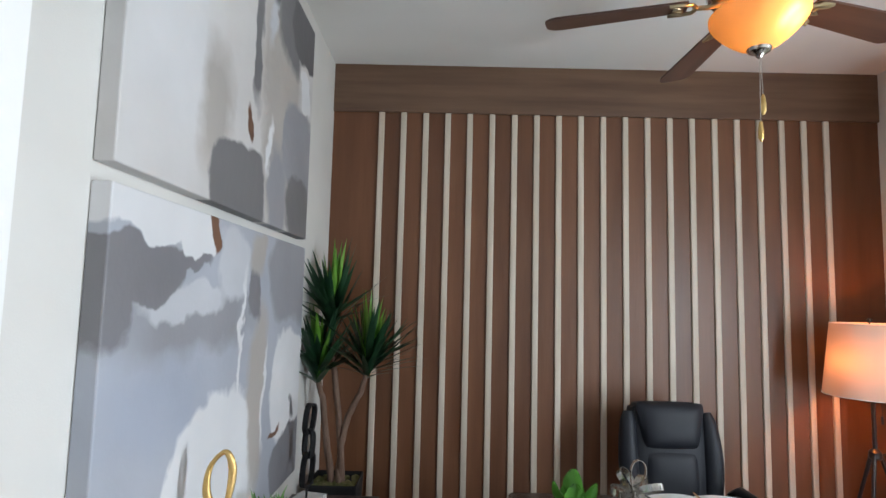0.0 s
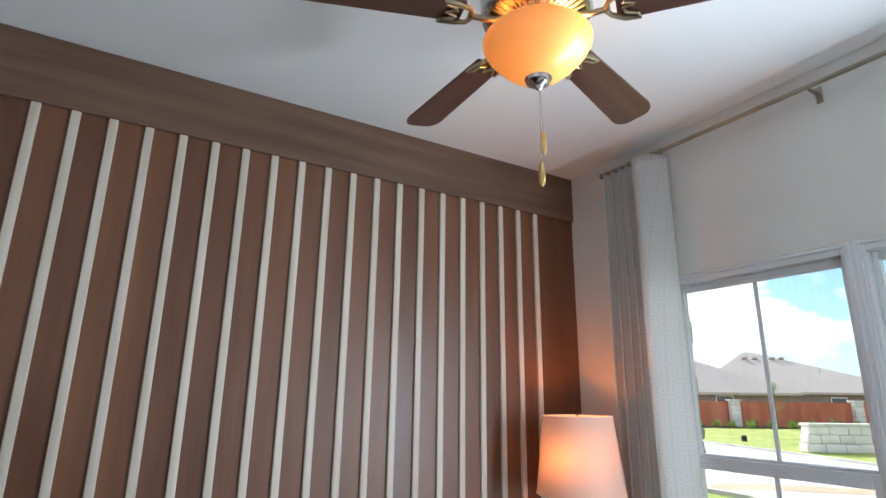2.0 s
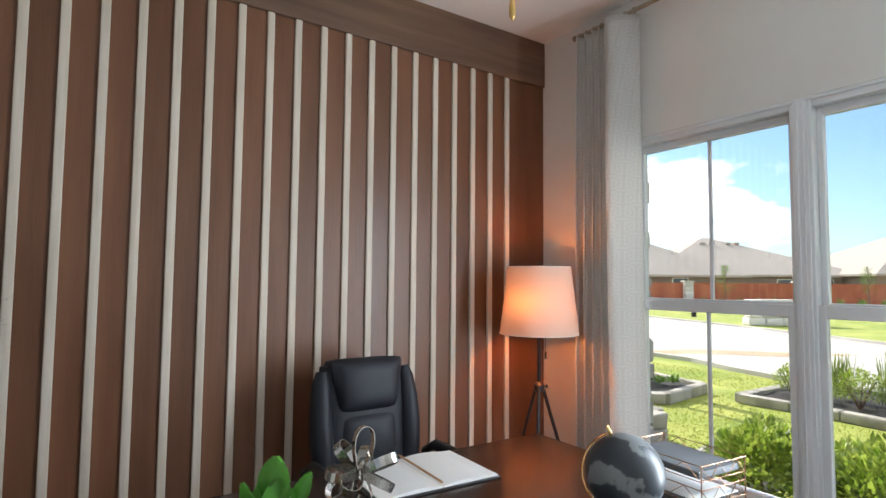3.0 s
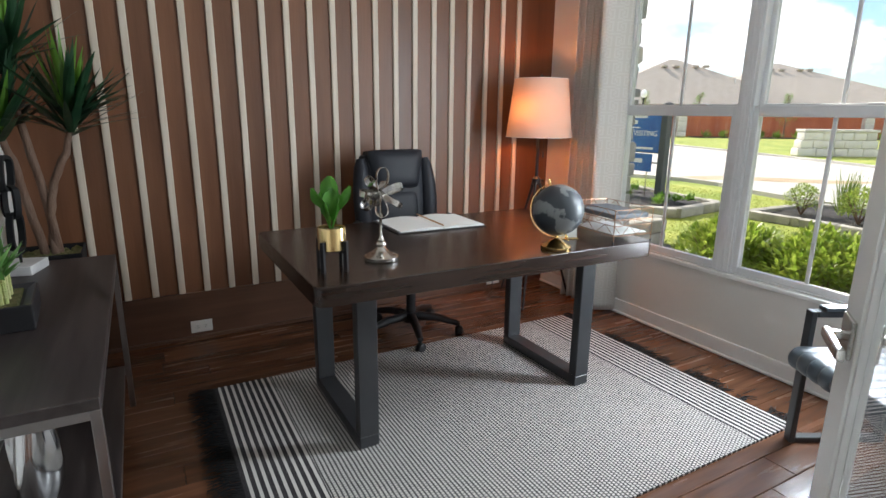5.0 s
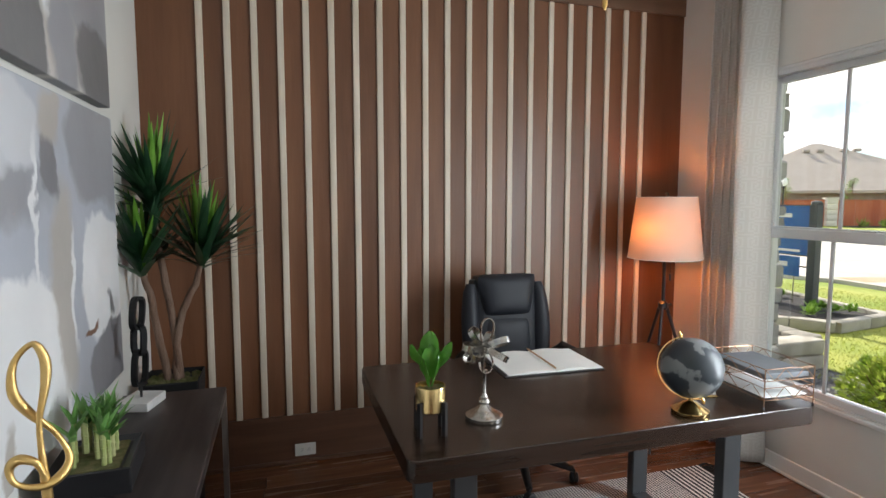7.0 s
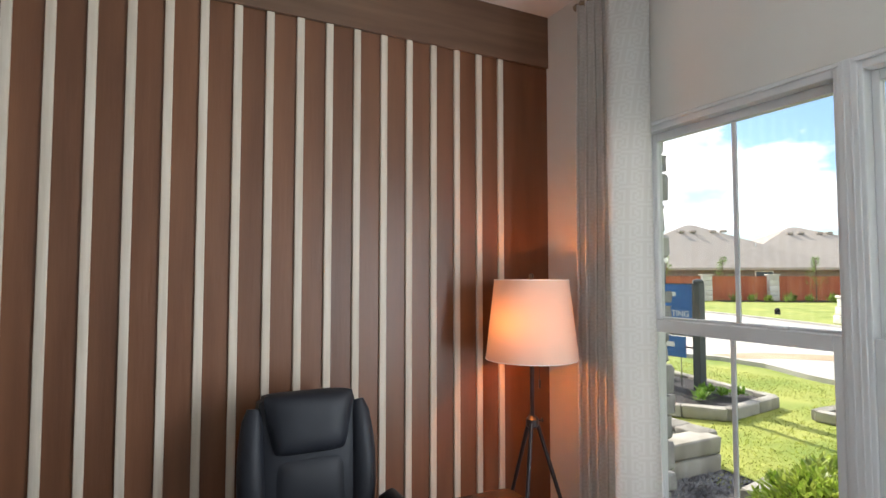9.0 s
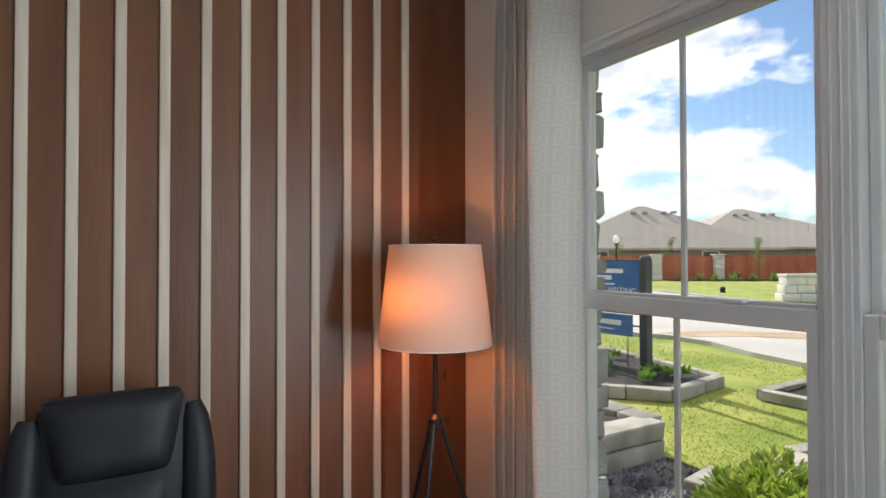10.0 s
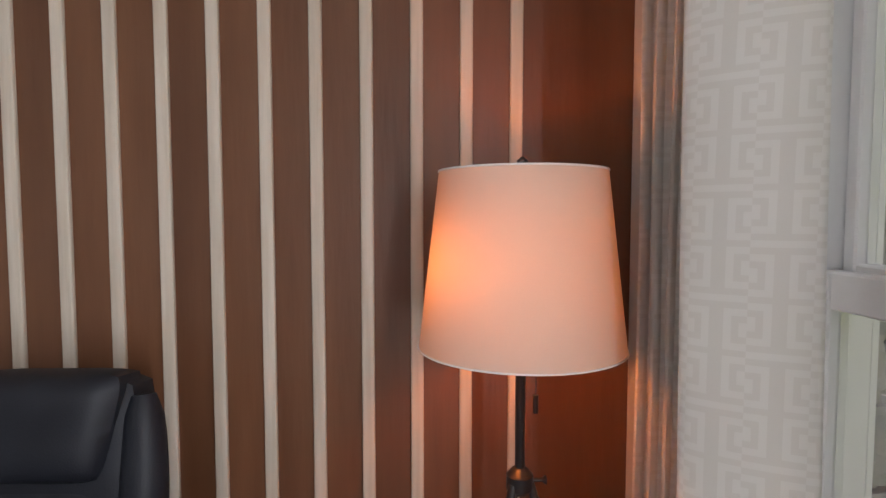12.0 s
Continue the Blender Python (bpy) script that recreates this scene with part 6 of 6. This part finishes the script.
def house(s0, s1, f0, f1, eave, ridge_h, ridge_s, ridge_half, windows, label):
    p = thing("house", label, "house", far(0, 0), FANG)
    wl_ = part("wall", boxes((s0 + 0.5, s1 - 0.5, f0 + 0.5, f1 - 0.5, 0, eave)), "brick", p, "grey-brown brick wall")
    bm = bmesh.new()
    fm = (f0 + f1) / 2
    e = [bm.verts.new(v) for v in ((s0, f0, eave), (s1, f0, eave), (s1, f1, eave), (s0, f1, eave))]
    e2 = [bm.verts.new(v) for v in ((s0, f0, eave - 0.2), (s1, f0, eave - 0.2), (s1, f1, eave - 0.2), (s0, f1, eave - 0.2))]
    r = [bm.verts.new((ridge_s - ridge_half, fm, ridge_h)), bm.verts.new((ridge_s + ridge_half, fm, ridge_h))]
    bm.faces.new((e[0], e[1], r[1], r[0])), bm.faces.new((e[1], e[2], r[1])), bm.faces.new((e[2], e[3], r[0], r[1])), bm.faces.new((e[3], e[0], r[0]))
    for i in range(4):
        bm.faces.new((e2[i], e2[(i + 1) % 4], e[(i + 1) % 4], e[i]))
    bm.faces.new(e2[::-1])
    roof = part("roof", bm, "shingle", p, "grey-brown hipped shingle roof")
    for k in (-1.2, -0.2, 1.5, 2.4):
        u = 0.80
        y, z = f0 + (fm - f0) * u, eave + (ridge_h - eave) * u
        part("roof_vent", soft_box(ridge_s + k - 0.25, ridge_s + k + 0.25, y - 0.25, y + 0.25, z, z + 0.22, 0.05, 2), "shingle", roof)
    part("vent_pipe", tube([(ridge_s + 4, f0 + 3.2, eave + 0.9), (ridge_s + 4, f0 + 3.2, eave + 2.2)], 0.06, 8), "nickel", roof)
    for ws in windows:
        win = part("window", boxes((ws - 0.7, ws + 0.7, f0 + 0.46, f0 + 0.5, 0.9, 2.1), bevel=0.01), "trim", p)
        part("pane", boxes((ws - 0.62, ws + 0.62, f0 + 0.44, f0 + 0.459, 0.98, 2.02)), "dark_window", win)
    return p


house(7.8, 27.3, 46, 60, 2.35, 6.35, 17.9, 0.35, (12.3, 21.3), "single-storey brick house with a hipped brown roof")
house(20.0, 41.0, 50, 66, 2.5, 6.5, 29.5, 0.4, (33, 37), "brick house with a steep hipped brown roof")
house(38, 62.0, 46, 62, 2.6, 7.4, 51.0, 2.0, (41, 47), "long brick house with a hipped brown roof")
house(-12, 5, 60, 76, 3.0, 7.5, -3.0, 2.0, (), "distant house with a grey hipped roof")


def street_lamp():
    p = thing("street_lamp", "black street lamp with a white globe head", "street lamp", (23.4, 20.8, GZ))
    part("pole", lathe([(0.12, 0), (0.12, 0.25), (0.06, 0.35), (0.045, 2.2), (0.07, 2.25), (0.08, 2.32)], 14), "black", p, smooth=True)
    part("globe", lathe([(0.08, 2.32), (0.16, 2.42), (0.17, 2.55), (0.11, 2.68), (0.03, 2.74), (0.0, 2.75)], 18), "trim", p, smooth=True)


street_lamp()


def young_tree(x, y, h, seed):
    gt = random.Random(seed)
    p = thing("young_tree", "thin young street tree with sparse light foliage", "tree", (x, y, GZ), group="young street trees")
    part("trunk", tube([(0, 0, 0), (0.03, 0, h * 0.5), (0, 0.02, h)], [0.05, 0.035, 0.01], 7), "bark", p)
    bm, br = bmesh.new(), bmesh.new()
    for k in range(26):
        a, z = gt.uniform(0, 6.28), h * gt.uniform(0.22, 0.95)
        L = h * 0.20 * (1.2 - z / h)
        tip = Vector((math.cos(a) * L, math.sin(a) * L, z + L * 1.1))
        tube([(0, 0, z), tip], [0.012, 0.004], 4, br)
        for j in range(16):
            c = Vector((0, 0, z)).lerp(tip, gt.uniform(0.3, 1.15)) + Vector((gt.uniform(-1, 1), gt.uniform(-1, 1), gt.uniform(-1, 1))) * 0.11
            d = Vector((gt.uniform(-1, 1), gt.uniform(-1, 1), gt.uniform(-0.6, 1))).normalized()
            leaf(bm, c, c + d * 0.10, 0.055, 0.01, 2)
    part("branches", br, "bark", p)
    tagged(part("crown", bm, "low_leaf", p), kind="stuff")


for s, f, h, sd in ((20.6, 38.2, 2.9, 1), (16.2, 41.5, 3.0, 2), (31, 38.4, 3.0, 3), (12.5, 42, 3.2, 4)):
    q = far(s, f)
    young_tree(q.x, q.y, h, sd)




def monument():
    p = thing("monument_wall", "low white limestone entry wall with sloping ends", "wall", (22.6, 10.9, GZ), FANG)
    for k, (z, w) in enumerate(((0.0, 2.9), (0.3, 2.75), (0.6, 2.6))):
        x = -w / 2
        gm = random.Random(k)
        while x < w / 2 - 0.05:
            s = min(gm.uniform(0.4, 0.7), w / 2 - x)
            me = stone_mesh(s - 0.004, 0.5, 0.297, gm.randint(0, 999))
            me.materials.append(M["white_stone"])
            ob = new("block", me)
            ob.parent = p
            ob.location = (x + s / 2, 0, z + 0.15)
            x += s
    part("cap", boxes((-1.33, 1.33, -0.3, 0.3, 0.895, 0.99), bevel=0.015), "white_stone", p)


monument()
hyd = thing("hydrant", "small dark utility post on the far lawn", "utility post", (24.4, 15.65, GZ))
part("body", lathe([(0.13, 0), (0.11, 0.04), (0.11, 0.16), (0.13, 0.18), (0.08, 0.25), (0.0, 0.27)], 12), "black_matte", hyd, smooth=True)


# loose grass blades on the nearer lawn
bm = bmesh.new()
gl = random.Random(31)
M["lawn_blade"] = leaf_material("lawn_blade", (0.26, 0.33, 0.045), (0.44, 0.44, 0.10), 0.8, 0.45)
for k in range(42000):
    x, y = 4.6 + 5.0 * gl.random() ** 1.3, gl.uniform(0.8, 10.5)
    if (x > 7.2 and y < 4.65) or (x > 5.7 and 4.95 < y < 8.3 and x < 8.2) or (x < 5.0 and y > 3.85):
        continue
    a, h = gl.uniform(0, 6.28), gl.uniform(0.008, 0.026)
    dx, dy = math.cos(a) * 0.007, math.sin(a) * 0.007
    lx, ly = gl.uniform(-0.03, 0.03), gl.uniform(-0.03, 0.03)
    vs = [bm.verts.new(p) for p in ((x - dx, y - dy, GZ - 0.002), (x + dx, y + dy, GZ - 0.002), (x + lx, y + ly, GZ + h))]
    bm.faces.new(vs)
tagged(part("lawn_blades", bm, "lawn_blade"), "short lawn grass blades", "grass", kind="stuff")
planks()
